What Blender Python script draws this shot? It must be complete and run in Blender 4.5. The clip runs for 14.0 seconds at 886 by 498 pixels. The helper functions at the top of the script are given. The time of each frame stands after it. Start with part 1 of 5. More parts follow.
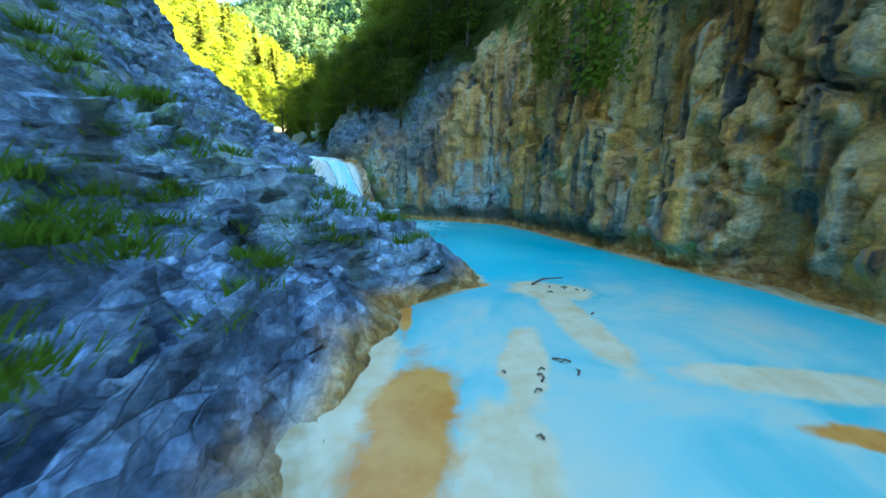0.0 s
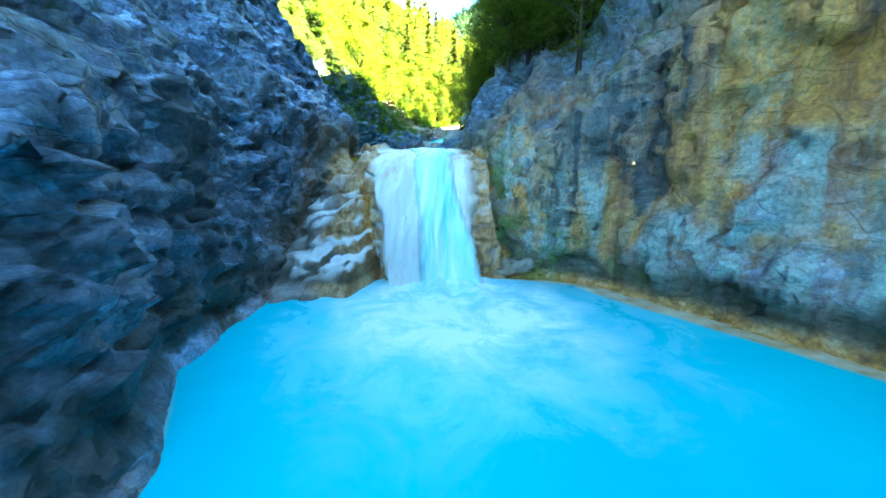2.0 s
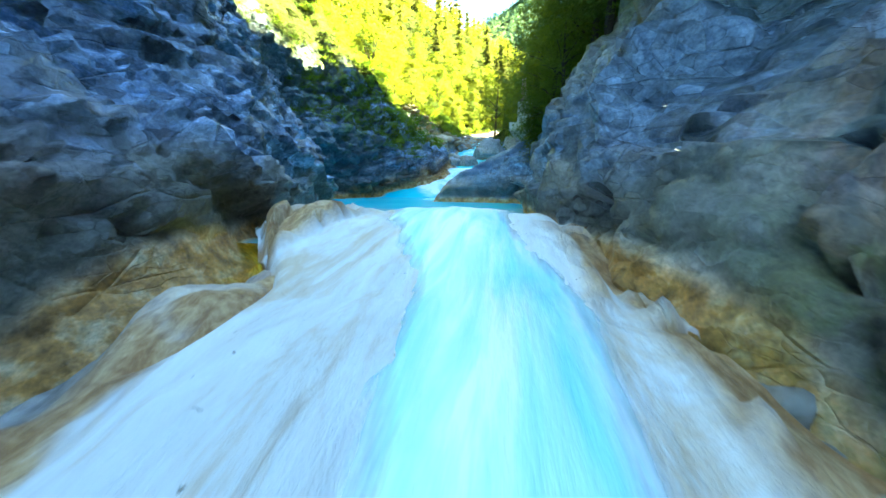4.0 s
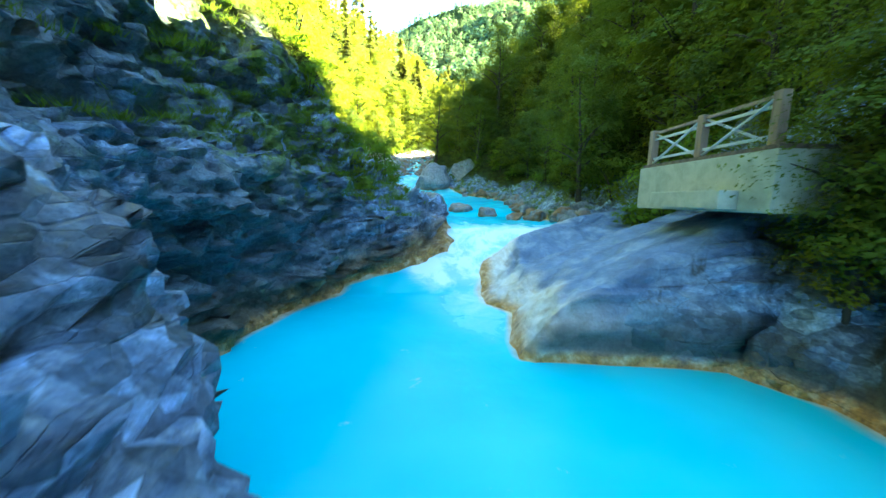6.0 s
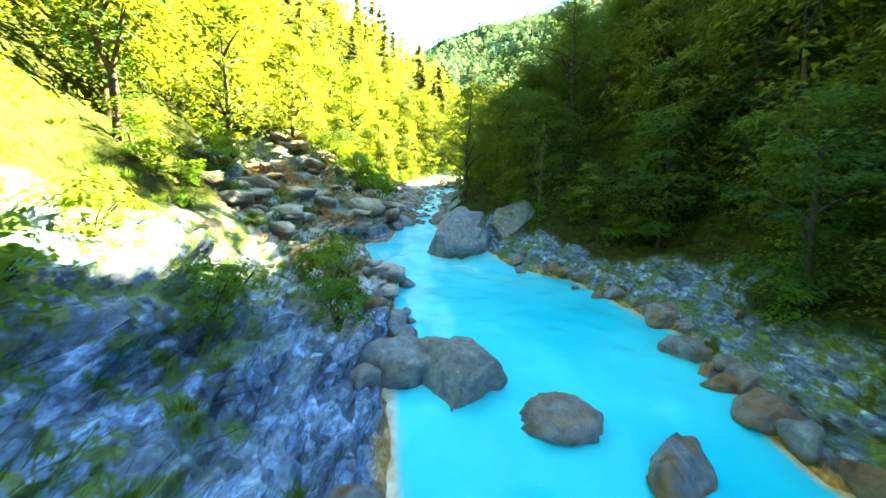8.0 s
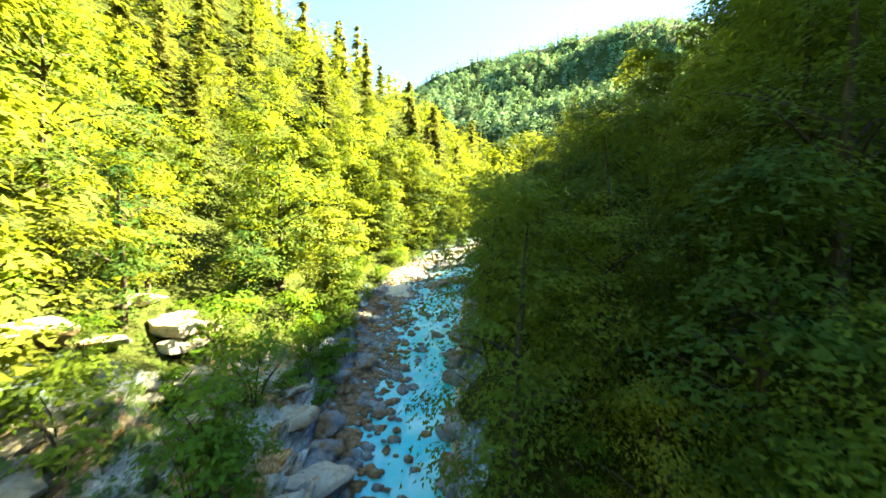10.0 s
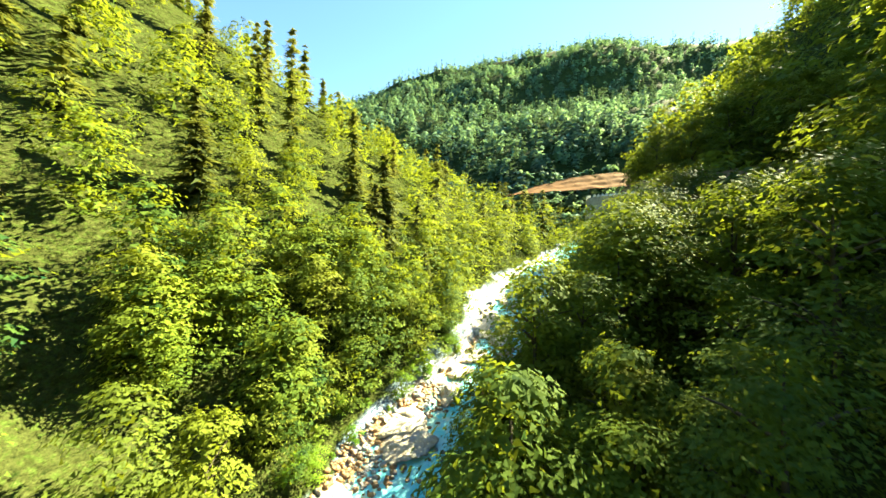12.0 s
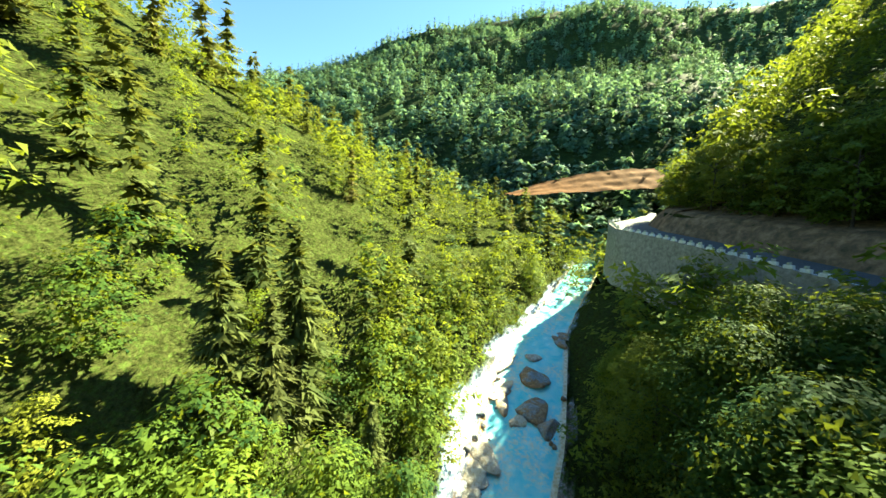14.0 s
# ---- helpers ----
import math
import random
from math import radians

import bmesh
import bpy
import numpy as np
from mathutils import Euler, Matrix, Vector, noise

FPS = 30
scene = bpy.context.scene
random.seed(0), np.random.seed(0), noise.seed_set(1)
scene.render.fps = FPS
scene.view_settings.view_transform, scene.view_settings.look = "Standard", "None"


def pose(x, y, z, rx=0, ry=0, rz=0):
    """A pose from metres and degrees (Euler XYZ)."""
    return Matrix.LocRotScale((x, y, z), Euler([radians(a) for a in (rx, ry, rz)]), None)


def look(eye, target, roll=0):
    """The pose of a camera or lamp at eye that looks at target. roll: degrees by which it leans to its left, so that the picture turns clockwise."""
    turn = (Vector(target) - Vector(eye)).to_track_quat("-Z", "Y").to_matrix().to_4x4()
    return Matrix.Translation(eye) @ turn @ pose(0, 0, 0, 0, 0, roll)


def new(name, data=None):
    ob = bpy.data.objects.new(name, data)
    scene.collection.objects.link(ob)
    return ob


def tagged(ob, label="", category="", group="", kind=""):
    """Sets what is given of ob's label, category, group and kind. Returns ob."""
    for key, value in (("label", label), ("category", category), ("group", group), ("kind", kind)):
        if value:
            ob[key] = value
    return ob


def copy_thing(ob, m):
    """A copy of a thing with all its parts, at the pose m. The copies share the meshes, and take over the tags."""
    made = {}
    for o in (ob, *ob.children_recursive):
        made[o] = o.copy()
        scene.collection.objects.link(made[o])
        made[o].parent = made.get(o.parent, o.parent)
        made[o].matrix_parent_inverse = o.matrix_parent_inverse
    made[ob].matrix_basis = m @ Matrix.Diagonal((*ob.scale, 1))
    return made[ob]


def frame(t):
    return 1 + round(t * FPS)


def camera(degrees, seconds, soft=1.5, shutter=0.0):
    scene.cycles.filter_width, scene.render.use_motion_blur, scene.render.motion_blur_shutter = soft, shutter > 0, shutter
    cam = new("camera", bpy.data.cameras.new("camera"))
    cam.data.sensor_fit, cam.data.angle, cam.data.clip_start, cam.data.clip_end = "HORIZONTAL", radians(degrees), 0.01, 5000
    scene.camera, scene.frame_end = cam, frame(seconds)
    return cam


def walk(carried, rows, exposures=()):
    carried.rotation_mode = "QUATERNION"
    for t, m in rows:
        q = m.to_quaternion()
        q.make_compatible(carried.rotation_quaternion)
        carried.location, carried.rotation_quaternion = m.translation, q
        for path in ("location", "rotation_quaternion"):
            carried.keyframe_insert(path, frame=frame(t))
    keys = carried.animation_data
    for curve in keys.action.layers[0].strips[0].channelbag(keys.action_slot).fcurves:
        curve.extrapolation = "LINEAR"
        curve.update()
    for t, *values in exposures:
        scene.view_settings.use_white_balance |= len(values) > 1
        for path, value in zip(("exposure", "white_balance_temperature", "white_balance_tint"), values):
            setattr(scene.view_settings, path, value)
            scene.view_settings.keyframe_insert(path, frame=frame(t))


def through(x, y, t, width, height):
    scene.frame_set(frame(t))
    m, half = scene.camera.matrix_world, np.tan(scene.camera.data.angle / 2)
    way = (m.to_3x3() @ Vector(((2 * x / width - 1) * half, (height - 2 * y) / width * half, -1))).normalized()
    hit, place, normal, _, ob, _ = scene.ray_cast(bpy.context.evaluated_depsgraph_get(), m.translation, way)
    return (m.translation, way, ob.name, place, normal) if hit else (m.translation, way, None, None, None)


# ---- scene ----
cam = camera(104.0, 14.0, soft=1.5, shutter=0.10)
PATH = [
    (0.0, (4.464, -2.153, 2.071), (5.307, -0.378, 1.700), 0.2),
    (0.5, (6.334, 0.728, 2.450), (6.932, 2.595, 2.050), 0.7),
    (1.0, (7.884, 3.431, 2.664), (8.159, 5.365, 2.235), -0.3),
    (1.5, (8.573, 6.285, 2.564), (8.595, 8.242, 2.156), 0.2),
    (2.0, (8.910, 8.725, 2.603), (8.743, 10.678, 2.205), -0.2),
    (2.5, (8.790, 11.262, 2.706), (8.510, 13.206, 2.331), -0.4),
    (3.0, (8.419, 13.564, 2.968), (8.103, 15.504, 2.598), -0.4),
    (3.5, (7.835, 16.052, 3.526), (7.563, 18.000, 3.162), -0.3),
    (4.0, (7.666, 18.675, 4.311), (7.348, 20.615, 3.944), 0.1),
    (4.2, (7.365, 19.601, 4.635), (7.076, 21.544, 4.257), 0.4),
    (6.3, (1.452, 31.965, 7.245), (1.719, 33.928, 6.977), 1.0),
    (6.5, (1.733, 33.823, 7.541), (1.978, 35.791, 7.282), 1.0),
    (7.0, (2.442, 38.522, 8.481), (2.613, 40.500, 8.232), 0.4),
    (7.2, (2.634, 40.649, 8.893), (2.785, 42.628, 8.650), 0.7),
    (9.3, (3.490, 60.163, 15.290), (3.571, 62.142, 15.214), 0.1),
    (9.5, (3.558, 62.227, 16.433), (3.649, 64.207, 16.369), 0.0),
    (10.5, (4.107, 71.648, 22.716), (4.300, 73.629, 22.716), 0.2),
    (11.0, (4.575, 76.229, 25.921), (4.824, 78.205, 25.939), 0.2),
    (11.5, (5.337, 81.022, 29.310), (5.641, 82.990, 29.329), 0.1),
    (12.0, (6.147, 85.710, 32.990), (6.496, 87.668, 32.978), 0.3),
    (12.5, (7.695, 90.926, 36.250), (8.061, 92.879, 36.213), 0.1),
    (13.0, (8.933, 95.975, 39.767), (9.314, 97.918, 39.682), 0.7),
    (13.5, (10.658, 101.231, 43.431), (11.043, 103.165, 43.291), 0.9),
    (14.0, (12.123, 106.404, 46.713), (12.515, 108.327, 46.521), 1.2),
]
EXPOSURES = ((0.0, 4.95, 7200, -17), (1.0, 5.5, 6600, -20), (2.5, 5.35, 6500, -22), (3.3, 5.25, 6600, -19), (4.2, 5.3, 7000, -13), (6.5, 5.35, 6900, -16), (7.2, 5.4, 7200, -15), (9.5, 4.65, 7500, -9), (11.0, 3.95, 7000, -11), (12.0, 3.6, 7000, -11), (13.0, 3.4, 6800, -12), (14.0, 3.3, 6500, -12))
walk(cam, [(t, look(eye, target, roll)) for t, eye, target, roll in PATH], EXPOSURES)

# ---- light: low sun over the slope on the east bank, clear sky ----
SUN_AZ, SUN_EL = 64.0, 36.5          # degrees clockwise from +y, degrees above the horizon
world = bpy.data.worlds.new("sky")
scene.world = world
world.use_nodes = True
wn = world.node_tree.nodes
sky = wn.new("ShaderNodeTexSky")
sky.sky_type, sky.sun_disc = "NISHITA", False
sky.sun_elevation, sky.sun_rotation = radians(SUN_EL), radians(SUN_AZ)
sky.altitude, sky.air_density, sky.dust_density, sky.ozone_density = 2000.0, 0.88, 0.12, 4.0
wn["Background"].inputs["Strength"].default_value = 0.05
world.node_tree.links.new(sky.outputs["Color"], wn["Background"].inputs["Color"])
sun_to = Vector((math.sin(radians(SUN_AZ)) * math.cos(radians(SUN_EL)), math.cos(radians(SUN_AZ)) * math.cos(radians(SUN_EL)), math.sin(radians(SUN_EL))))
sun = new("sun", bpy.data.lights.new("sun", "SUN"))
sun.data.energy, sun.data.angle, sun.data.color = 5.0, radians(0.5), (1.0, 0.87, 0.62)
sun.matrix_world = look(sun_to * 300, (0, 0, 0))


# ---- numeric noise for building shapes ----
def hash3(ix, iy, iz, seed=0):
    n = (ix.astype(np.int64) * 374761393 + iy.astype(np.int64) * 668265263 + iz.astype(np.int64) * 2147483647 + seed * 1442695041) & 0xFFFFFFFF
    n = ((n ^ (n >> 13)) * 1274126177) & 0xFFFFFFFF
    n = ((n ^ (n >> 16)) * 2246822519) & 0xFFFFFFFF
    return ((n ^ (n >> 15)) & 0xFFFFFF) / float(0xFFFFFF)


def vnoise(p, seed=0):
    """Value noise in -1..1 at rows of points."""
    i = np.floor(p)
    f = p - i
    f = f * f * f * (f * (f * 6 - 15) + 10)
    out = 0
    for a in (0, 1):
        for b in (0, 1):
            for c in (0, 1):
                k = (f[:, 0] if a else 1 - f[:, 0]) * (f[:, 1] if b else 1 - f[:, 1]) * (f[:, 2] if c else 1 - f[:, 2])
                out = out + k * hash3(i[:, 0] + a, i[:, 1] + b, i[:, 2] + c, seed)
    return out * 2 - 1


def fbm(p, octaves=4, seed=0, gain=0.5):
    out, amp, q = 0, 1.0, p
    for k in range(octaves):
        out = out + amp * vnoise(q, seed + k)
        amp, q = amp * gain, q * 2.03 + 7.1
    return out


def cells(p, seed=0):
    """Cracked blocks: the distance to the nearest crack, and the height of a tilted facet on each block, about -1 to 1."""
    i = np.floor(p)
    f1 = np.full(len(p), 9.0)
    f2 = np.full(len(p), 9.0)
    facet = np.zeros(len(p))
    for a in (-1, 0, 1):
        for b in (-1, 0, 1):
            for c in (-1, 0, 1):
                x, y, z = i[:, 0] + a, i[:, 1] + b, i[:, 2] + c
                r1, r2, r3 = hash3(x, y, z, seed), hash3(x, y, z, seed + 1), hash3(x, y, z, seed + 2)
                dx, dy, dz = p[:, 0] - x - r1, p[:, 1] - y - r2, p[:, 2] - z - r3
                d = np.sqrt(dx ** 2 + dy ** 2 + dz ** 2)
                near = d < f1
                f2 = np.where(near, f1, np.minimum(f2, d))
                lean = dx * (r2 * 2 - 1) + dy * (r3 * 2 - 1) + dz * (hash3(x, y, z, seed + 3) * 2 - 1)
                facet = np.where(near, (hash3(x, y, z, seed + 4) * 2 - 1) * 0.6 + lean * 1.3, facet)
                f1 = np.where(near, d, f1)
    return f2 - f1, facet


def smooth(a, b, x):
    t = np.clip((x - a) / (b - a), 0, 1)
    return t * t * (3 - 2 * t)


# ---- node helpers ----
def material(name):
    m = bpy.data.materials.new(name)
    m.use_nodes = True
    t = m.node_tree
    return m, t, t.nodes["Principled BSDF"], t.nodes["Material Output"]


def node(t, kind, **values):
    n = t.nodes.new(kind)
    for k, v in values.items():
        if k in n.inputs:
            n.inputs[k].default_value = v
    return n


def mapped(t, scale=(1, 1, 1), rot=(0, 0, 0)):
    g = t.nodes.new("ShaderNodeNewGeometry")
    m = t.nodes.new("ShaderNodeMapping")
    m.inputs["Scale"].default_value, m.inputs["Rotation"].default_value = scale, rot
    t.links.new(g.outputs["Position"], m.inputs["Vector"])
    return m.outputs["Vector"]


def noise_tex(t, vec, scale, detail=4.0, rough=0.55, distort=0.0):
    n = node(t, "ShaderNodeTexNoise", Scale=scale, Detail=detail, Roughness=rough, Distortion=distort)
    if vec is not None:
        t.links.new(vec, n.inputs["Vector"])
    return n.outputs["Fac"]


def ramp(t, fac, stops):
    n = t.nodes.new("ShaderNodeValToRGB")
    e = n.color_ramp.elements
    while len(e) < len(stops):
        e.new(0.5)
    for k, (pos, col) in enumerate(stops):
        e[k].position, e[k].color = pos, (*col, 1) if len(col) == 3 else col
    t.links.new(fac, n.inputs["Fac"])
    return n.outputs["Color"]


def mix(t, fac, a, b):
    n = t.nodes.new("ShaderNodeMix")
    n.data_type = "RGBA"
    for sock, v in ((n.inputs[0], fac), (n.inputs[6], a), (n.inputs[7], b)):
        if isinstance(v, (int, float)):
            sock.default_value = v
        elif isinstance(v, tuple):
            sock.default_value = (*v, 1)
        else:
            t.links.new(v, sock)
    return n.outputs[2]


def calc(t, op, a, b=0.0, clamp=False):
    n = t.nodes.new("ShaderNodeMath")
    n.operation, n.use_clamp = op, clamp
    for sock, v in ((n.inputs[0], a), (n.inputs[1], b)):
        if isinstance(v, (int, float)):
            sock.default_value = v
        else:
            t.links.new(v, sock)
    return n.outputs[0]


def attr(t, name):
    n = t.nodes.new("ShaderNodeAttribute")
    n.attribute_name = name
    return n.outputs["Fac"]


def bump(t, height, shader, strength=0.5, distance=0.05):
    n = node(t, "ShaderNodeBump", Strength=strength, Distance=distance)
    t.links.new(height, n.inputs["Height"])
    t.links.new(n.outputs["Normal"], shader.inputs["Normal"])


def grey(v):
    return (v, v, v)


# ---- materials ----
def rock_material():
    """Blue-grey limestone with ochre streaks, a mineral band at the water, moss and soil, by attributes of the ground."""
    m, t, b, out = material("limestone")
    L = t.links
    fine = noise_tex(t, mapped(t, (1, 0.7, 1)), 6.0, 8, 0.7)
    broad = noise_tex(t, mapped(t), 0.55, 4, 0.6)
    base = ramp(t, fine, ((0.27, (0.055, 0.085, 0.135)), (0.5, (0.190, 0.280, 0.432)), (0.73, (0.50, 0.62, 0.78))))
    dark = ramp(t, broad, ((0.35, (0.55, 0.57, 0.6)), (0.62, (1.0, 1.0, 1.0))))
    mul = t.nodes.new("ShaderNodeMix")
    mul.data_type, mul.blend_type = "RGBA", "MULTIPLY"
    mul.inputs[0].default_value = 0.8
    L.new(base, mul.inputs[6]); L.new(dark, mul.inputs[7])
    col = mul.outputs[2]
    # chips and joints: angular cells at two sizes, each with its own tone
    def chips(scale, stretch, rot):
        nz = node(t, "ShaderNodeTexNoise", Scale=scale * 0.5, Detail=3.0)
        L.new(mapped(t), nz.inputs["Vector"])
        warp = t.nodes.new("ShaderNodeVectorMath")
        warp.operation = "MULTIPLY_ADD"
        L.new(nz.outputs["Color"], warp.inputs[0])
        warp.inputs[1].default_value = (0.45 / scale, 0.45 / scale, 0.45 / scale)
        L.new(mapped(t, stretch, rot), warp.inputs[2])
        v = node(t, "ShaderNodeTexVoronoi", Scale=scale)
        L.new(warp.outputs["Vector"], v.inputs["Vector"])
        e = node(t, "ShaderNodeTexVoronoi", Scale=scale)
        e.feature = "DISTANCE_TO_EDGE"
        L.new(warp.outputs["Vector"], e.inputs["Vector"])
        sep = t.nodes.new("ShaderNodeSeparateColor")
        L.new(v.outputs["Color"], sep.inputs["Color"])
        # each chip is a flat facet with a tilt of its own
        off = t.nodes.new("ShaderNodeVectorMath")
        off.operation = "SUBTRACT"
        L.new(warp.outputs["Vector"], off.inputs[0]); L.new(v.outputs["Position"], off.inputs[1])
        lean = t.nodes.new("ShaderNodeVectorMath")
        lean.operation = "SUBTRACT"
        L.new(v.outputs["Color"], lean.inputs[0])
        lean.inputs[1].default_value = (0.5, 0.5, 0.5)
        dot = t.nodes.new("ShaderNodeVectorMath")
        dot.operation = "DOT_PRODUCT"
        L.new(off.outputs["Vector"], dot.inputs[0]); L.new(lean.outputs["Vector"], dot.inputs[1])
        return sep.outputs[0], dot.outputs["Value"], ramp(t, e.outputs["Distance"], ((0.0, grey(0.0)), (0.03, grey(1.0))))
    tone1, d1, joint1 = chips(1.4, (1.0, 0.6, 1.5), (0.35, 0.55, 0.35))
    tone2, d2, joint2 = chips(5.0, (0.9, 0.6, 1.5), (0.3, 0.5, 0.5))
    tone = calc(t, "ADD", calc(t, "MULTIPLY", tone1, 0.45), calc(t, "MULTIPLY", tone2, 0.55))
    tint = ramp(t, tone, ((0.2, grey(0.4)), (0.5, grey(0.92)), (0.8, grey(2.0))))
    tm = t.nodes.new("ShaderNodeMix")
    tm.data_type, tm.blend_type = "RGBA", "MULTIPLY"
    tm.inputs[0].default_value = 0.85
    L.new(col, tm.inputs[6]); L.new(tint, tm.inputs[7])
    col = tm.outputs[2]
    fis = calc(t, "SUBTRACT", 1.0, calc(t, "MULTIPLY", joint1, calc(t, "ADD", calc(t, "MULTIPLY", joint2, 0.5), 0.5)))
    fis = calc(t, "MULTIPLY", fis, ramp(t, noise_tex(t, mapped(t), 0.9, 4), ((0.41, grey(0.0)), (0.55, grey(1)))))
    col = mix(t, calc(t, "MULTIPLY", fis, 0.42), col, (0.035, 0.04, 0.05))
    # smooth water-worn bedrock
    worn = ramp(t, noise_tex(t, mapped(t), 1.1, 6, 0.6, 0.4), ((0.3, (0.05, 0.085, 0.15)), (0.5, (0.10, 0.16, 0.255)), (0.7, (0.27, 0.34, 0.42))))
    col = mix(t, attr(t, "worn"), col, worn)
    # ochre and pale streaks that run down the wall
    streak = noise_tex(t, mapped(t, (1.0, 1.0, 0.07)), 1.0, 6, 0.62, 0.25)
    och = ramp(t, streak, ((0.30, (0.035, 0.03, 0.024)), (0.38, (0.15, 0.075, 0.026)), (0.46, (0.46, 0.20, 0.028)), (0.54, (0.66, 0.34, 0.07)), (0.61, (0.56, 0.38, 0.16)), (0.70, (0.34, 0.26, 0.15))))
    och = mix(t, calc(t, "MULTIPLY", fis, 0.12), och, (0.05, 0.04, 0.03))
    gate = calc(t, "MULTIPLY", attr(t, "ochre"), ramp(t, noise_tex(t, mapped(t, (1, 1, 0.25)), 0.42, 4, 0.6), ((0.34, grey(0.9)), (0.5, grey(1.0)))), True)
    col = mix(t, calc(t, "MULTIPLY", gate, 0.97), col, och)
    stain = ramp(t, noise_tex(t, mapped(t, (1, 1, 0.05)), 1.3, 5, 0.6), ((0.54, grey(0.0)), (0.60, grey(0.92))))
    col = mix(t, calc(t, "MULTIPLY", stain, attr(t, "wall")), col, (0.035, 0.04, 0.042))
    pale = ramp(t, noise_tex(t, mapped(t, (1, 1, 0.045), (0.03, 0.02, 0.9)), 1.9, 5, 0.6), ((0.57, grey(0.0)), (0.63, grey(0.75))))
    col = mix(t, calc(t, "MULTIPLY", pale, calc(t, "MULTIPLY", attr(t, "wall"), attr(t, "ochre"))), col, (0.52, 0.43, 0.29))
    drip = ramp(t, noise_tex(t, mapped(t, (1, 1, 0.12)), 2.1, 5, 0.6), ((0.46, grey(0.0)), (0.57, grey(0.9))))
    col = mix(t, calc(t, "MULTIPLY", drip, attr(t, "drip")), col, (0.42, 0.52, 0.49))
    # darker blue-grey mottling over parts of both banks' rock
    darker_rock = ramp(t, noise_tex(t, mapped(t), 0.8, 6, 0.65, 0.5), ((0.3, (0.030, 0.045, 0.055)), (0.5, (0.08, 0.12, 0.145)), (0.72, (0.21, 0.28, 0.33))))
    col = mix(t, calc(t, "MULTIPLY", attr(t, "darker_rock"), 0.95), col, darker_rock)
    # pale travertine crust
    trav = ramp(t, noise_tex(t, mapped(t, (1, 0.6, 0.6)), 2.2, 6, 0.62, 0.6), ((0.3, (0.42, 0.30, 0.17)), (0.45, (0.62, 0.56, 0.46)), (0.62, (0.74, 0.72, 0.68))))
    col = mix(t, attr(t, "trav"), col, trav)
    # mineral band just above the water
    band = ramp(t, noise_tex(t, mapped(t), 4.0, 5, 0.6), ((0.3, (0.20, 0.10, 0.03)), (0.5, (0.54, 0.27, 0.07)), (0.68, (0.72, 0.53, 0.30))))
    col = mix(t, attr(t, "band"), col, band)
    wet = calc(t, "MULTIPLY", attr(t, "wet"), 0.85)
    col = mix(t, wet, col, (0.045, 0.05, 0.035))
    # moss, turf and forest soil
    green = ramp(t, noise_tex(t, mapped(t), 9.0, 6, 0.7), ((0.3, (0.035, 0.07, 0.010)), (0.55, (0.12, 0.19, 0.028)), (0.75, (0.22, 0.25, 0.055))))
    mossy = calc(t, "MULTIPLY", attr(t, "moss"), ramp(t, noise_tex(t, mapped(t), 1.6, 6, 0.7), ((0.47, grey(0)), (0.56, grey(1)))), True)
    col = mix(t, mossy, col, green)
    soil = ramp(t, noise_tex(t, mapped(t), 2.5, 6, 0.7), ((0.3, (0.015, 0.026, 0.006)), (0.48, (0.045, 0.05, 0.016)), (0.62, (0.045, 0.07, 0.014)), (0.8, (0.16, 0.12, 0.07))))
    col = mix(t, attr(t, "soil"), col, soil)
    grain = ramp(t, calc(t, "ADD", calc(t, "MULTIPLY", noise_tex(t, mapped(t, (1, 0.8, 0.8)), 17.0, 6, 0.72, 0.4), 0.6), calc(t, "MULTIPLY", noise_tex(t, mapped(t, (1, 0.6, 0.9)), 5.5, 5, 0.68, 0.8), 0.4)), ((0.36, grey(0.42)), (0.5, grey(0.98)), (0.64, grey(1.55))))
    gm = t.nodes.new("ShaderNodeMix")
    gm.data_type, gm.blend_type = "RGBA", "MULTIPLY"
    L.new(calc(t, "SUBTRACT", 0.8, calc(t, "MULTIPLY", attr(t, "worn"), 0.5)), gm.inputs[0])
    L.new(col, gm.inputs[6]); L.new(grain, gm.inputs[7])
    col = gm.outputs[2]
    L.new(col, b.inputs["Base Color"])
    rough = mix(t, attr(t, "soil"), ramp(t, fine, ((0.3, grey(0.32)), (0.7, grey(0.6)))), (1.0, 1.0, 1.0))
    L.new(calc(t, "MULTIPLY", calc(t, "SUBTRACT", 1.0, attr(t, "soil")), 0.5), b.inputs["Specular IOR Level"])
    L.new(rough, b.inputs["Roughness"])
    h = calc(t, "ADD", calc(t, "MULTIPLY", noise_tex(t, mapped(t, (1, 1, 0.8)), 2.6, 9, 0.66), 0.16), calc(t, "MULTIPLY", fis, -0.025))
    h = calc(t, "ADD", h, calc(t, "ADD", calc(t, "MULTIPLY", d2, 1.0), calc(t, "MULTIPLY", d1, 0.9)))
    h = calc(t, "ADD", h, calc(t, "ADD", calc(t, "MULTIPLY", tone2, 0.03), calc(t, "MULTIPLY", tone1, 0.06)))
    h = calc(t, "MULTIPLY", h, calc(t, "SUBTRACT", 1.0, calc(t, "MULTIPLY", attr(t, "wall"), 0.2)))
    h = calc(t, "MULTIPLY", h, calc(t, "SUBTRACT", 1.0, calc(t, "MULTIPLY", attr(t, "worn"), 0.8)))
    bump(t, h, b, 1.0, 1.0)
    return m


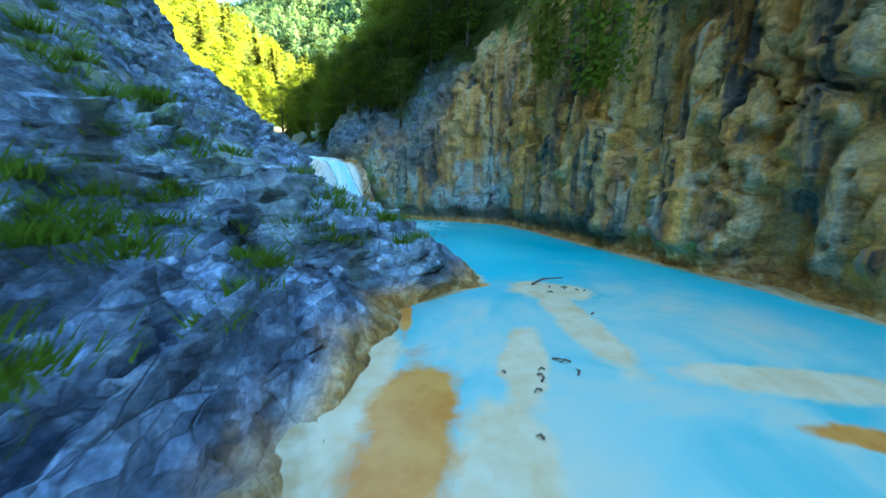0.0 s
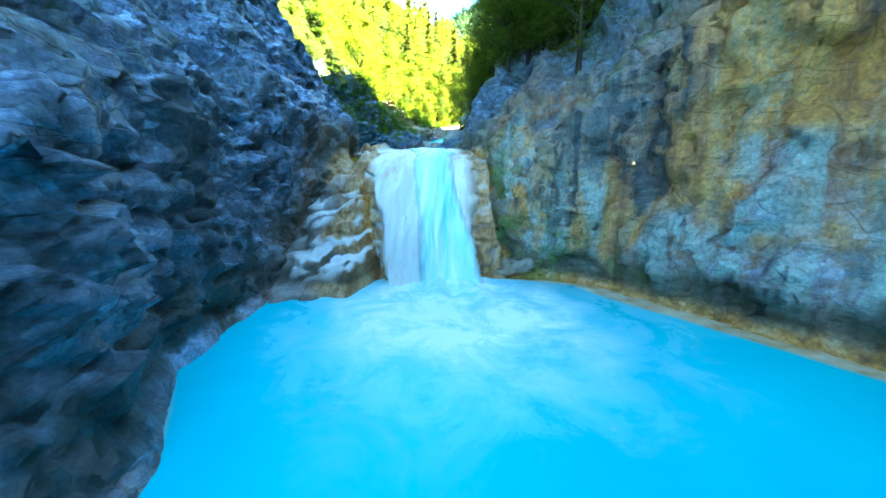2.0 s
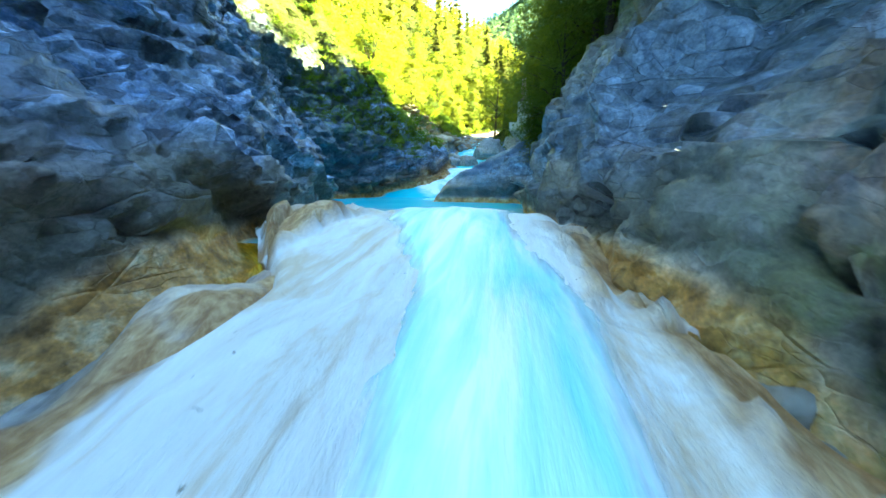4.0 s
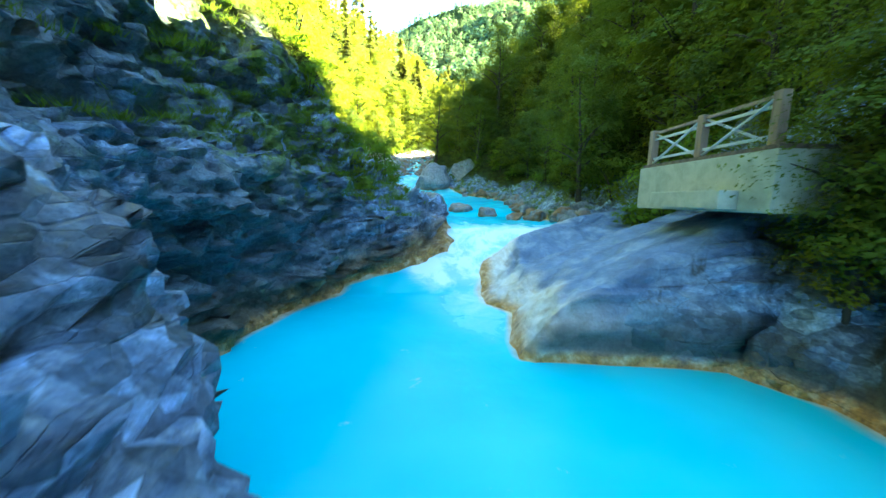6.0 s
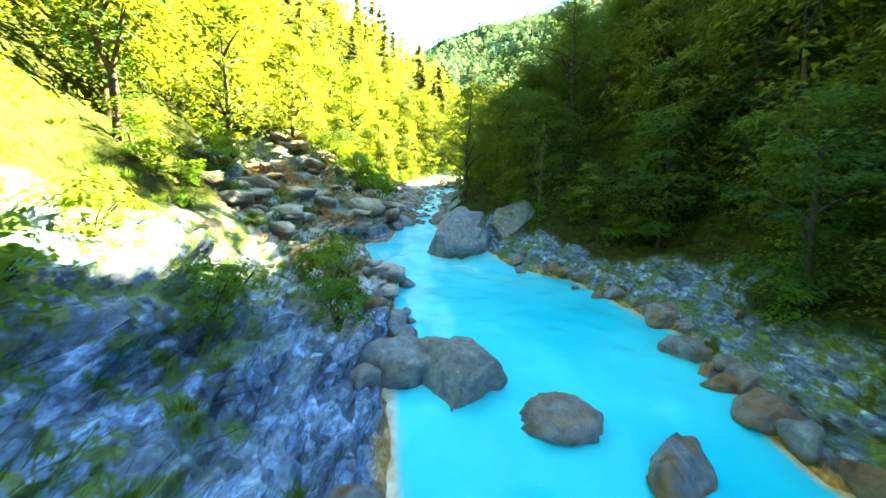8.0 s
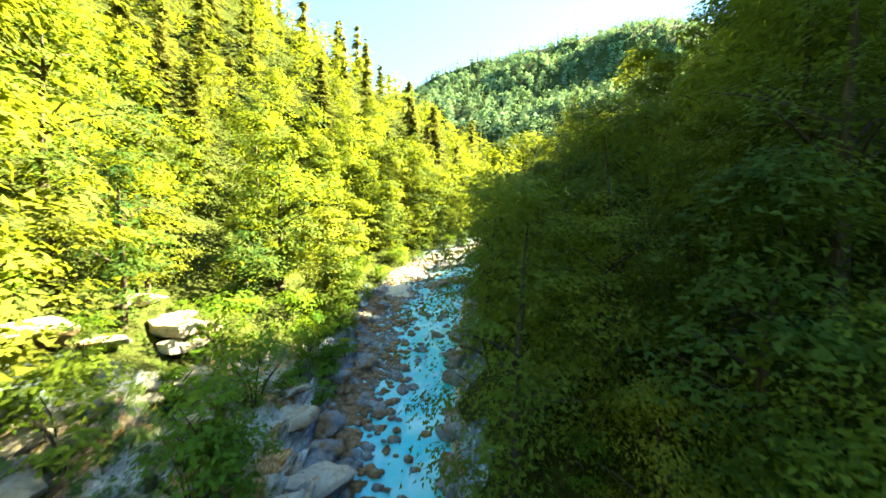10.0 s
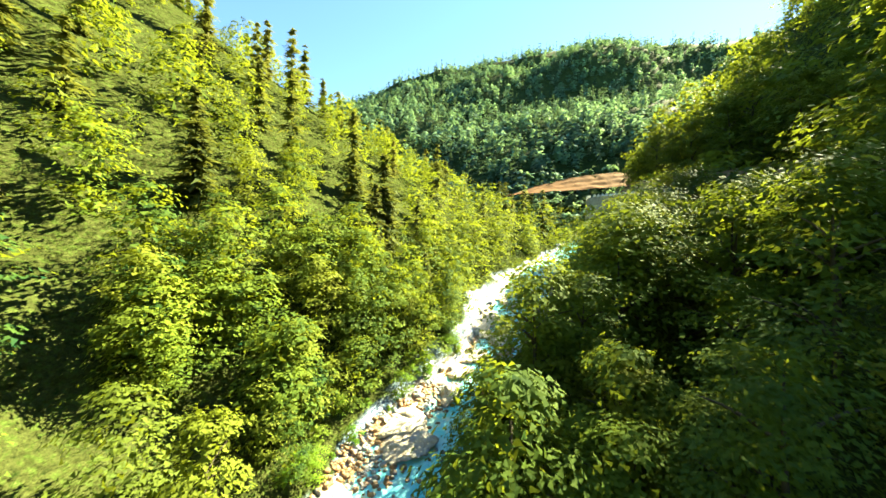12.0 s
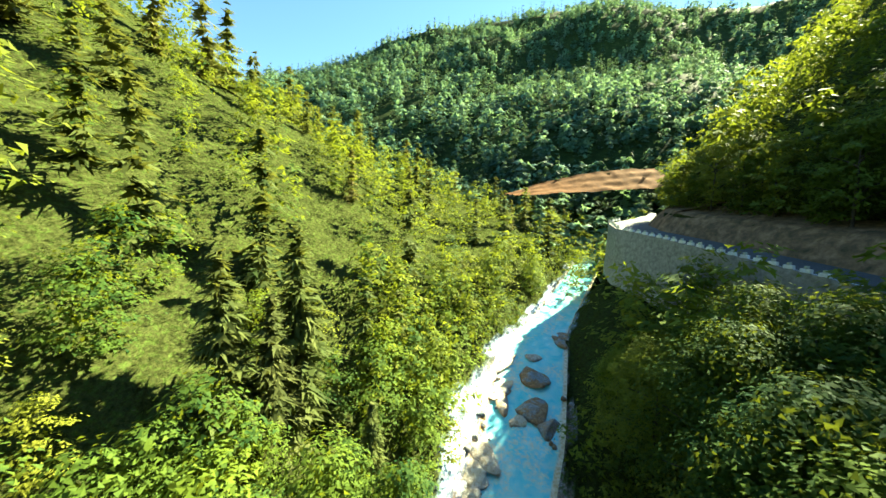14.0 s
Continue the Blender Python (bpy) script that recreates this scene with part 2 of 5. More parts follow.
def boulder_material():
    m, t, b, out = material("river_stone")
    fine = noise_tex(t, mapped(t), 4.0, 8, 0.68, 0.3)
    col = ramp(t, fine, ((0.28, (0.11, 0.12, 0.135)), (0.5, (0.24, 0.26, 0.285)), (0.72, (0.42, 0.44, 0.46))))
    rust = ramp(t, noise_tex(t, mapped(t), 0.8, 4, 0.6), ((0.42, grey(0)), (0.55, grey(1))))
    brown = ramp(t, noise_tex(t, mapped(t), 3.0, 5, 0.6), ((0.3, (0.13, 0.07, 0.03)), (0.6, (0.34, 0.20, 0.095)), (0.75, (0.50, 0.36, 0.22))))
    col = mix(t, calc(t, "MULTIPLY", rust, attr(t, "rust"), True), col, brown)
    col = mix(t, attr(t, "band"), col, brown)
    crust = ramp(t, noise_tex(t, mapped(t), 3.5, 6, 0.65, 0.4), ((0.28, (0.40, 0.26, 0.14)), (0.45, (0.62, 0.50, 0.36)), (0.65, (0.74, 0.68, 0.58))))
    col = mix(t, attr(t, "cap"), col, crust)
    t.links.new(col, b.inputs["Base Color"])
    b.inputs["Roughness"].default_value = 0.62
    bump(t, noise_tex(t, mapped(t), 3.0, 10, 0.72), b, 1.0, 0.25)
    return m


def water_material():
    """Milky blue mineral water: the tint thins to white over shallows and foam."""
    m, t, b, out = material("mineral_water")
    deep = ramp(t, noise_tex(t, mapped(t), 0.22, 3, 0.5), ((0.35, (0.03, 0.54, 0.68)), (0.65, (0.08, 0.67, 0.77))))
    pale = ramp(t, noise_tex(t, mapped(t), 0.5, 4, 0.6, 0.6), ((0.33, (0.13, 0.54, 0.58)), (0.52, (0.38, 0.64, 0.60)), (0.68, (0.66, 0.66, 0.52))))
    col = mix(t, attr(t, "shallow"), deep, pale)
    edge = ramp(t, noise_tex(t, mapped(t), 3.0, 3), ((0.3, (0.50, 0.32, 0.13)), (0.7, (0.76, 0.68, 0.50))))
    col = mix(t, attr(t, "edge"), col, edge)
    # travertine just under the surface shows through
    crumb = calc(t, "MULTIPLY", calc(t, "SUBTRACT", noise_tex(t, mapped(t), 1.8, 7, 0.65, 0.4), 0.5), 1.5)
    cream = ramp(t, calc(t, "ADD", attr(t, "cream"), crumb), ((0.25, grey(0)), (0.6, grey(1))))
    col = mix(t, cream, col, ramp(t, noise_tex(t, mapped(t), 2.4, 6, 0.6), ((0.3, (0.74, 0.52, 0.28)), (0.6, (0.80, 0.69, 0.49)))))
    rusty = ramp(t, calc(t, "ADD", attr(t, "rusty"), crumb), ((0.32, grey(0)), (0.7, grey(1))))
    col = mix(t, rusty, col, ramp(t, noise_tex(t, mapped(t), 1.6, 7, 0.65), ((0.3, (0.62, 0.19, 0.03)), (0.6, (0.78, 0.36, 0.09)))))
    swirl = ramp(t, noise_tex(t, mapped(t), 0.9, 9, 0.7, 0.5), ((0.40, grey(0)), (0.66, grey(1))))
    fm = calc(t, "MULTIPLY", attr(t, "foam"), calc(t, "ADD", calc(t, "MULTIPLY", swirl, 0.8), 0.3), True)
    col = mix(t, fm, col, (0.84, 0.97, 0.97))
    t.links.new(col, b.inputs["Base Color"])
    t.links.new(calc(t, "ADD", calc(t, "MULTIPLY", fm, 0.45), 0.22), b.inputs["Roughness"])
    b.inputs["IOR"].default_value = 1.33
    b.inputs["Specular IOR Level"].default_value = 0.35
    h = calc(t, "ADD", noise_tex(t, mapped(t), 2.2, 3, 0.5, 0.5), calc(t, "MULTIPLY", calc(t, "MULTIPLY", fm, noise_tex(t, mapped(t), 6.0, 6, 0.7)), 3.0))
    bump(t, h, b, 0.25, 0.05)
    return m


def falling_water_material():
    m, t, b, out = material("falling_water")
    s = noise_tex(t, mapped(t, (2.6, 0.35, 0.35)), 1.3, 5, 0.55, 0.6)
    col = ramp(t, s, ((0.3, (0.34, 0.80, 0.93)), (0.47, (0.62, 0.92, 0.97)), (0.62, (0.92, 0.98, 0.98))))
    t.links.new(col, b.inputs["Base Color"])
    b.inputs["Roughness"].default_value = 0.45
    # the sheet thins out to spray at its sides
    cut = calc(t, "ADD", attr(t, "veil"), calc(t, "MULTIPLY", calc(t, "SUBTRACT", noise_tex(t, mapped(t, (4.0, 0.5, 0.5)), 1.8, 4, 0.6), 0.5), 0.7), True)
    t.links.new(ramp(t, cut, ((0.1, grey(0)), (0.55, grey(1)))), b.inputs["Alpha"])
    bump(t, noise_tex(t, mapped(t, (4.0, 0.6, 0.6)), 1.6, 5, 0.6), b, 0.45, 0.06)
    return m


def travertine_material():
    m, t, b, out = material("travertine")
    s = noise_tex(t, mapped(t, (3.0, 0.6, 0.6)), 1.3, 8, 0.66, 0.8)
    col = ramp(t, s, ((0.26, (0.62, 0.50, 0.38)), (0.38, (0.82, 0.77, 0.70)), (0.6, (0.92, 0.90, 0.86))))
    pit = ramp(t, noise_tex(t, mapped(t, (1, 1, 0.6)), 7.0, 5, 0.65, 0.8), ((0.28, grey(1)), (0.33, grey(0))))
    col = mix(t, calc(t, "MULTIPLY", pit, 0.85), col, (0.10, 0.07, 0.045))
    tea = ramp(t, noise_tex(t, mapped(t, (1.6, 0.5, 0.5)), 0.9, 7, 0.7, 0.7), ((0.52, grey(0)), (0.66, grey(0.75))))
    col = mix(t, tea, col, (0.66, 0.45, 0.24))
    side = ramp(t, calc(t, "ADD", calc(t, "MULTIPLY", noise_tex(t, mapped(t, (2, 1, 0.7)), 2.0, 6, 0.65, 0.5), 0.6), calc(t, "MULTIPLY", noise_tex(t, mapped(t, (1.6, 1, 0.9)), 9.0, 6, 0.7, 0.6), 0.4)), ((0.3, (0.13, 0.065, 0.028)), (0.46, (0.36, 0.18, 0.065)), (0.58, (0.62, 0.40, 0.20)), (0.72, (0.78, 0.70, 0.58))))
    col = mix(t, attr(t, "rust"), col, side)
    stone = ramp(t, noise_tex(t, mapped(t, (0.8, 1, 2.2)), 2.2, 8, 0.68, 0.4), ((0.3, (0.07, 0.085, 0.10)), (0.5, (0.20, 0.225, 0.24)), (0.7, (0.40, 0.42, 0.42))))
    col = mix(t, attr(t, "stone"), col, stone)
    algae = ramp(t, noise_tex(t, mapped(t), 1.5, 6, 0.65), ((0.35, (0.016, 0.022, 0.008)), (0.65, (0.075, 0.060, 0.022))))
    col = mix(t, attr(t, "algae"), col, algae)
    col = mix(t, attr(t, "crust"), col, (0.84, 0.82, 0.78))
    t.links.new(col, b.inputs["Base Color"])
    b.inputs["Roughness"].default_value = 0.5
    bump(t, noise_tex(t, mapped(t, (3, 1, 1)), 2.5, 9, 0.68), b, 0.7, 0.1)
    return m


def leaf_material(name, dark, light, through):
    """Thin leaves: diffuse both ways, with some gloss; the tint differs from tree to tree and from leaf to leaf."""
    m, t, b, out = material(name)
    g = t.nodes.new("ShaderNodeNewGeometry")
    oi = t.nodes.new("ShaderNodeObjectInfo")
    clump = noise_tex(t, mapped(t), 0.45, 3, 0.6)
    own = calc(t, "FRACT", calc(t, "ADD", oi.outputs["Random"], attr(t, "tree_tone")))
    k = calc(t, "ADD", calc(t, "MULTIPLY", g.outputs["Random Per Island"], 0.14), calc(t, "MULTIPLY", own, 0.42))
    k = calc(t, "ADD", k, calc(t, "MULTIPLY", calc(t, "SUBTRACT", clump, 0.4), 0.7), True)
    col = ramp(t, k, ((0.05, dark), (0.9, light)))
    turned = ramp(t, calc(t, "FRACT", calc(t, "MULTIPLY", own, 7.31)), ((0.68, grey(0.0)), (0.97, grey(0.68))))
    col = mix(t, turned, col, tuple(c * f for c, f in zip(light, (1.06, 0.80, 1.1))))
    t.links.new(col, b.inputs["Base Color"])
    b.inputs["Roughness"].default_value = 0.7
    b.inputs["Specular IOR Level"].default_value = 0.05
    tr = t.nodes.new("ShaderNodeBsdfTranslucent")
    t.links.new(mix(t, k, tuple(0.6 * c for c in through), through), tr.inputs["Color"])
    ms = node(t, "ShaderNodeMixShader", Fac=0.34)
    t.links.new(b.outputs[0], ms.inputs[1]); t.links.new(tr.outputs[0], ms.inputs[2])
    t.links.new(ms.outputs[0], out.inputs["Surface"])
    return m


def plain(name, stops, scale=4.0, rough=0.7, relief=0.5, stretch=(1, 1, 1), metal=0.0):
    m, t, b, out = material(name)
    f = noise_tex(t, mapped(t, stretch), scale, 7, 0.65, 0.3)
    t.links.new(ramp(t, f, stops), b.inputs["Base Color"])
    b.inputs["Roughness"].default_value, b.inputs["Metallic"].default_value = rough, metal
    if rough >= 0.85:
        b.inputs["Specular IOR Level"].default_value = 0.04
    bump(t, f, b, relief, 0.04)
    return m


ROCK, STONE = rock_material(), boulder_material()
WATER, FALLING, TRAVERTINE = water_material(), falling_water_material(), travertine_material()
LEAF = leaf_material("broad_leaves", (0.008, 0.038, 0.015), (0.185, 0.238, 0.024), (0.32, 0.37, 0.03))
LEAF_SHRUB = leaf_material("shrub_leaves", (0.045, 0.11, 0.014), (0.16, 0.25, 0.028), (0.36, 0.48, 0.03))
NEEDLE = leaf_material("spruce_needles", (0.032, 0.062, 0.022), (0.165, 0.170, 0.045), (0.22, 0.23, 0.04))
GRASS = leaf_material("grass_blades", (0.07, 0.14, 0.014), (0.21, 0.29, 0.04), (0.32, 0.42, 0.05))
BARK = plain("bark", ((0.3, (0.03, 0.024, 0.018)), (0.6, (0.08, 0.066, 0.05)), (0.75, (0.13, 0.115, 0.095))), 6, 0.85, 0.9, (1, 1, 0.25))
DRIFTWOOD = plain("driftwood", ((0.3, (0.06, 0.04, 0.03)), (0.7, (0.20, 0.15, 0.11))), 8, 0.8, 0.7)
CONCRETE = plain("concrete", ((0.3, (0.34, 0.35, 0.28)), (0.55, (0.46, 0.47, 0.38)), (0.75, (0.55, 0.55, 0.46))), 2.5, 0.85, 0.4)
WALLSTONE = plain("retaining_wall_stone", ((0.3, (0.16, 0.15, 0.13)), (0.55, (0.30, 0.28, 0.25)), (0.75, (0.42, 0.40, 0.36))), 1.6, 0.85, 0.8)
POST_WOOD = plain("weathered_post", ((0.3, (0.20, 0.13, 0.09)), (0.6, (0.36, 0.26, 0.19)), (0.8, (0.45, 0.36, 0.29))), 5, 0.75, 0.5, (1, 1, 0.2))
RAIL_PAINT = plain("grey_rail_paint", ((0.3, (0.40, 0.44, 0.48)), (0.7, (0.60, 0.64, 0.68))), 6, 0.45, 0.2)
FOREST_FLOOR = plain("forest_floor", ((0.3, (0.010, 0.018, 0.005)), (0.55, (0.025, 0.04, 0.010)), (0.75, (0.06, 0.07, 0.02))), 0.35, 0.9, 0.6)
ASPHALT = plain("asphalt", ((0.3, (0.04, 0.042, 0.045)), (0.7, (0.075, 0.078, 0.08))), 3.0, 0.8, 0.3)
EARTH = plain("bare_earth", ((0.3, (0.07, 0.032, 0.012)), (0.55, (0.15, 0.07, 0.027)), (0.75, (0.23, 0.13, 0.06))), 0.5, 0.9, 0.6)
WHITE_PAINT = plain("white_paint", ((0.3, (0.62, 0.62, 0.6)), (0.7, (0.8, 0.8, 0.78))), 4, 0.5, 0.1)
CUTTING = plain("cutting_earth", ((0.3, (0.06, 0.055, 0.03)), (0.5, (0.17, 0.11, 0.06)), (0.72, (0.34, 0.22, 0.12))), 0.8, 0.9, 0.8)
# distant haze is put into these colours: both bluer, the leaves also paler
LEAF_HAZED = leaf_material("mountain_leaves_hazed", (0.045, 0.12, 0.12), (0.21, 0.35, 0.18), (0.30, 0.45, 0.18))
NEEDLE_HAZED = leaf_material("mountain_needles_hazed", (0.030, 0.070, 0.055), (0.080, 0.135, 0.075), (0.12, 0.18, 0.07))


# ---- building helpers ----
def part(name, bm, mat, parent, label=""):
    """Links a bmesh as one mesh object under a thing or a part."""
    me = bpy.data.meshes.new(name)
    bm.to_mesh(me)
    bm.free()
    me.materials.append(mat)
    ob = new(name, me)
    ob.parent = parent
    return tagged(ob, label)


def raw(name, verts, faces, mat, soft=True, attributes=()):
    """A mesh object from arrays, with float attributes on its points."""
    me = bpy.data.meshes.new(name)
    verts, faces = np.asarray(verts, np.float32), np.asarray(faces, np.int32)
    n, k = faces.shape
    me.vertices.add(len(verts))
    me.vertices.foreach_set("co", verts.ravel())
    me.loops.add(n * k)
    me.loops.foreach_set("vertex_index", faces.ravel())
    me.polygons.add(n)
    me.polygons.foreach_set("loop_start", np.arange(0, n * k, k, dtype=np.int32))
    me.polygons.foreach_set("use_smooth", np.full(n, soft))
    for key, values in attributes:
        a = me.attributes.new(key, "FLOAT", "POINT")
        a.data.foreach_set("value", np.asarray(values, np.float32))
    me.update()
    me.validate()
    me.materials.append(mat)
    return new(name, me)


def grid_faces(rows, cols):
    i = np.arange(rows * cols).reshape(rows, cols)
    return np.stack([i[:-1, :-1], i[:-1, 1:], i[1:, 1:], i[1:, :-1]], -1).reshape(-1, 4)


def box(bm, lo, hi, bevel=0.0, turn=None):
    made = bmesh.ops.create_cube(bm, size=1.0)["verts"]
    size, mid = Vector(hi) - Vector(lo), (Vector(hi) + Vector(lo)) / 2
    for v in made:
        v.co = Vector((v.co.x * size.x, v.co.y * size.y, v.co.z * size.z)) + mid
    if bevel:
        bmesh.ops.bevel(bm, geom=list({e for v in made for e in v.link_edges}), offset=bevel, segments=2, affect="EDGES", profile=0.7)
    return bm


def tube(points, radii, sides=7):
    """Vertices and quads of a tapered tube along points."""
    verts, faces = [], []
    pts = [Vector(p) for p in points]
    for k, p in enumerate(pts):
        way = (pts[min(k + 1, len(pts) - 1)] - pts[max(k - 1, 0)]).normalized()
        q = way.to_track_quat("Z", "Y")
        for s in range(sides):
            a = 2 * math.pi * s / sides
            verts.append(p + q @ Vector((math.cos(a) * radii[k], math.sin(a) * radii[k], 0)))
    for k in range(len(pts) - 1):
        for s in range(sides):
            faces.append((k * sides + s, k * sides + (s + 1) % sides, (k + 1) * sides + (s + 1) % sides, (k + 1) * sides + s))
    return verts, faces


# ---- the valley: water level and the two shores along y ----
def along(y, table):
    ys, vs = zip(*table)
    return np.interp(y, ys, vs)


LEVEL = ((-80, 0.0), (17.6, 0.0), (18.4, 1.0), (19.6, 2.3), (20.8, 3.25), (21.6, 3.45), (41.6, 3.45), (43.4, 4.6), (45, 5.5), (54, 5.65), (56, 6.2),
         (60, 6.5), (69, 7.2), (71, 7.9), (73.4, 8.64), (76, 9.8), (80.6, 11.06), (112, 16.3), (128, 19.6), (146, 23.0), (152, 25.0), (162, 27.5), (230, 42.8))
LEFT_SHORE = ((-80, -22), (-14, 1.5), (-4, 3.6), (0, 4.6), (0.6, 4.9), (2.1, 5.7), (3.2, 6.2), (3.7, 8.1), (4.4, 8.5), (6.6, 8.3), (8.6, 7.2), (10, 6.6), (11.5, 6.0),
              (12.8, 4.9), (14, 4.65), (15.3, 4.6), (16.6, 4.3), (17.2, 4.3), (18.2, 4.5), (20, 4.3), (21.5, 4.2), (24, 3.6), (28, 2.4), (31, 1.1), (34, -1.2), (36.5, -2.4), (38, -2.1), (40, -1.45), (42, -0.25), (43, 2.6), (43.6, 3.5), (45.2, 3.9))
LEFT_SHORE += ((47.4, 3.7), (50.8, 3.0), (58, 2.1), (66, 1.6), (69, -1.5), (70.5, -3), (71.8, -3.1), (73, -1.2), (73.6, 0.5), (75, 0.9), (76.3, 1.5), (80.6, 0.1), (88, 0.7),
               (94, 0), (106, 1.4), (114, 4.5), (119, 9), (128, 17.5), (138, 22.5), (146, 26.5), (150, 29), (156, 33), (162, 39), (200, 74), (230, 104))
RIGHT_SHORE = ((-80, 2), (-14, 10), (-3, 12), (-0.6, 12.6), (1.5, 13.2), (4, 13.6), (7, 14.1), (9.7, 14.55), (12, 14.8), (13, 14.6), (15, 13.1), (15.8, 12.4), (17.2, 11.5), (17.7, 9.9),
               (18.5, 9.6), (21, 9.2), (24, 8.6), (31, 8.6), (34, 9.0), (35.4, 8.4), (36.2, 4.3), (37.2, 4.4), (39.3, 5.1), (40.2, 4.5), (41.7, 4.6), (43, 5.0), (44, 6.8), (44.8, 8.0), (45.8, 11))
RIGHT_SHORE += ((49.5, 11.6), (55, 10.6), (59.5, 12.2), (67, 11.5), (70, 8.5), (73, 7), (76, 4.2), (79, 5), (91, 6.6), (99, 7.8), (106, 10), (114, 14.5), (122, 18.5), (127, 23), (133, 28), (139, 32.5),
                (148, 38), (158, 44), (200, 82), (230, 112))

# each bank: cliff height and run, then a bench of some width and slope, then the upper slope
LEFT_CLIFF = ((-80, 2), (-10, 0.2), (3.6, 0.1), (6, 0.45), (9, 1.5), (12, 3.6), (16, 4.6), (18.5, 4.6), (20.5, 1.9), (23, 1.2), (26, 2.0), (32, 2.2), (35, 3.0), (37, 3.9), (41, 4.3), (42.3, 3.0), (43, 1.3), (46, 0.7), (60, 0.8), (69, 1.5), (72, 2.2), (76, 1.4), (84, 0.5), (230, 0.5))
LEFT_RUN = ((-80, 1), (3.6, 0.3), (6, 0.4), (9, 0.7), (12, 0.3), (16, 0.9), (18.5, 1.1), (20.5, 0.6), (23, 0.4), (32, 0.5), (37, 0.4), (43, 0.8), (60, 0.6), (72, 1.0), (230, 0.5))
LEFT_BENCH = ((-80, 3), (3.6, 5.0), (9, 3.5), (14, 3.0), (20, 2.0), (23, 1.4), (28, 1.1), (32, 1.2), (37, 1.0), (42, 1.2), (43.3, 2.9), (48, 2.0), (60, 2.5), (70, 2.5), (80, 3.0), (150, 6), (165, 14), (180, 30), (230, 60))
LEFT_BENCH_SLOPE = ((-80, 0.5), (3.6, 0.50), (9, 0.55), (14, 0.85), (20, 0.9), (23, 0.9), (28, 1.5), (32, 1.4), (37, 1.3), (42, 1.3), (43.3, 0.5), (48, 0.8), (60, 0.5), (70, 0.5), (80, 0.6), (150, 0.6), (165, 0.45), (180, 0.35), (230, 0.15))
LEFT_UPPER = ((-80, 0.9), (3.6, 0.72), (9, 0.85), (14, 0.95), (20, 1.5), (24, 1.9), (28, 2.0), (32, 2.0), (37, 2.2), (43, 2.1), (44.8, 1.5), (46.5, 1.25), (50, 1.15), (53, 0.95), (60, 0.8), (72, 0.75), (100, 0.86), (130, 0.82), (150, 0.8), (185, 0.67), (205, 0.45), (230, 0.25))
RIGHT_CLIFF = ((-80, 6), (-10, 9.5), (4, 10), (12, 9.5), (16, 7.5), (18, 2.7), (21, 1.7), (23, 1.8), (25, 2.6), (28, 3.2), (32, 2.6), (35, 1.6), (36.5, 1.2), (43, 1.0), (45.5, 0.3), (50, 0.7), (60, 0.9), (70, 0.8), (230, 0.5))
RIGHT_RUN = ((-80, 2), (4, 0.5), (12, 0.5), (16, 1.6), (18, 1.4), (21, 0.9), (23, 0.8), (25, 0.4), (30, 0.45), (36.5, 1.0), (43, 1.6), (50, 0.7), (230, 0.6))
RIGHT_BENCH = ((-80, 2), (12, 1.5), (18, 3.0), (22, 3.5), (30, 4.0), (36, 5.0), (44, 6.5), (46, 3.0), (50, 2.5), (60, 3.0), (230, 4))
RIGHT_BENCH_SLOPE = ((-80, 1), (12, 1.6), (18, 1.25), (22, 0.95), (26, 1.2), (30, 0.8), (36, 0.45), (40, 0.40), (42, 0.22), (44, 0.06), (46, 0.3), (50, 0.7), (60, 0.6), (230, 0.6))
RIGHT_UPPER = ((-80, 1.1), (12, 1.4), (20, 1.6), (30, 1.7), (40, 1.7), (52, 1.7), (60, 1.5), (70, 1.1), (80, 0.9), (105, 0.84), (120, 0.80), (150, 0.9), (230, 0.8))


def rounded(y, table):
    """The table's value, blended over a short stretch so that no crease shows."""
    return (along(y - 0.35, table) + along(y, table) * 2 + along(y + 0.35, table)) / 4


def bank(side, y, d):
    """Ground height on a bank (-1 left, 1 right), d metres out from the shore."""
    cliff, run, bench, bs, up = [rounded(y, k) for k in ((LEFT_CLIFF, LEFT_RUN, LEFT_BENCH, LEFT_BENCH_SLOPE, LEFT_UPPER) if side < 0 else (RIGHT_CLIFF, RIGHT_RUN, RIGHT_BENCH, RIGHT_BENCH_SLOPE, RIGHT_UPPER))]
    z = along(y, LEVEL)
    z = z + np.where(d < run, cliff * d / run, cliff + bs * np.minimum(np.maximum(d - run, 0), bench) + up * np.maximum(d - run - bench, 0))
    return z


def road_z(y):
    return 36.0 + 0.1 * (y - 72)


def road_x(y):
    return along(y, ((60, 44), (110, 52), (125, 55), (150, 58), (160, 58.5), (168, 63), (176, 74), (190, 92), (230, 130)))


def shelf(x, y, z):
    """Cuts the road's level shelf into the east slope, and the viewing platform's ledge above the upper pool."""
    rx = road_x(y)
    top = road_z(y)
    on = smooth(96, 112, y)
    # past 22 m extra steepness is added so the hill shades the trees below
    flat = np.where(x < rx - 5, np.minimum(z, top - 10.5 + 0.8 * (x - rx + 5)), np.where(x < rx + 5.5, top - 10.5, top + 3.0 + np.maximum(x - rx - 9.2, 0) * 0.60 + np.clip(x - rx - 22, 0, 40) * (0.5 + 0.2 * smooth(152, 144, y) * smooth(134, 142, y))))
    near = (x > rx - 30)
    return np.where(near, z + (flat - z) * on, z)


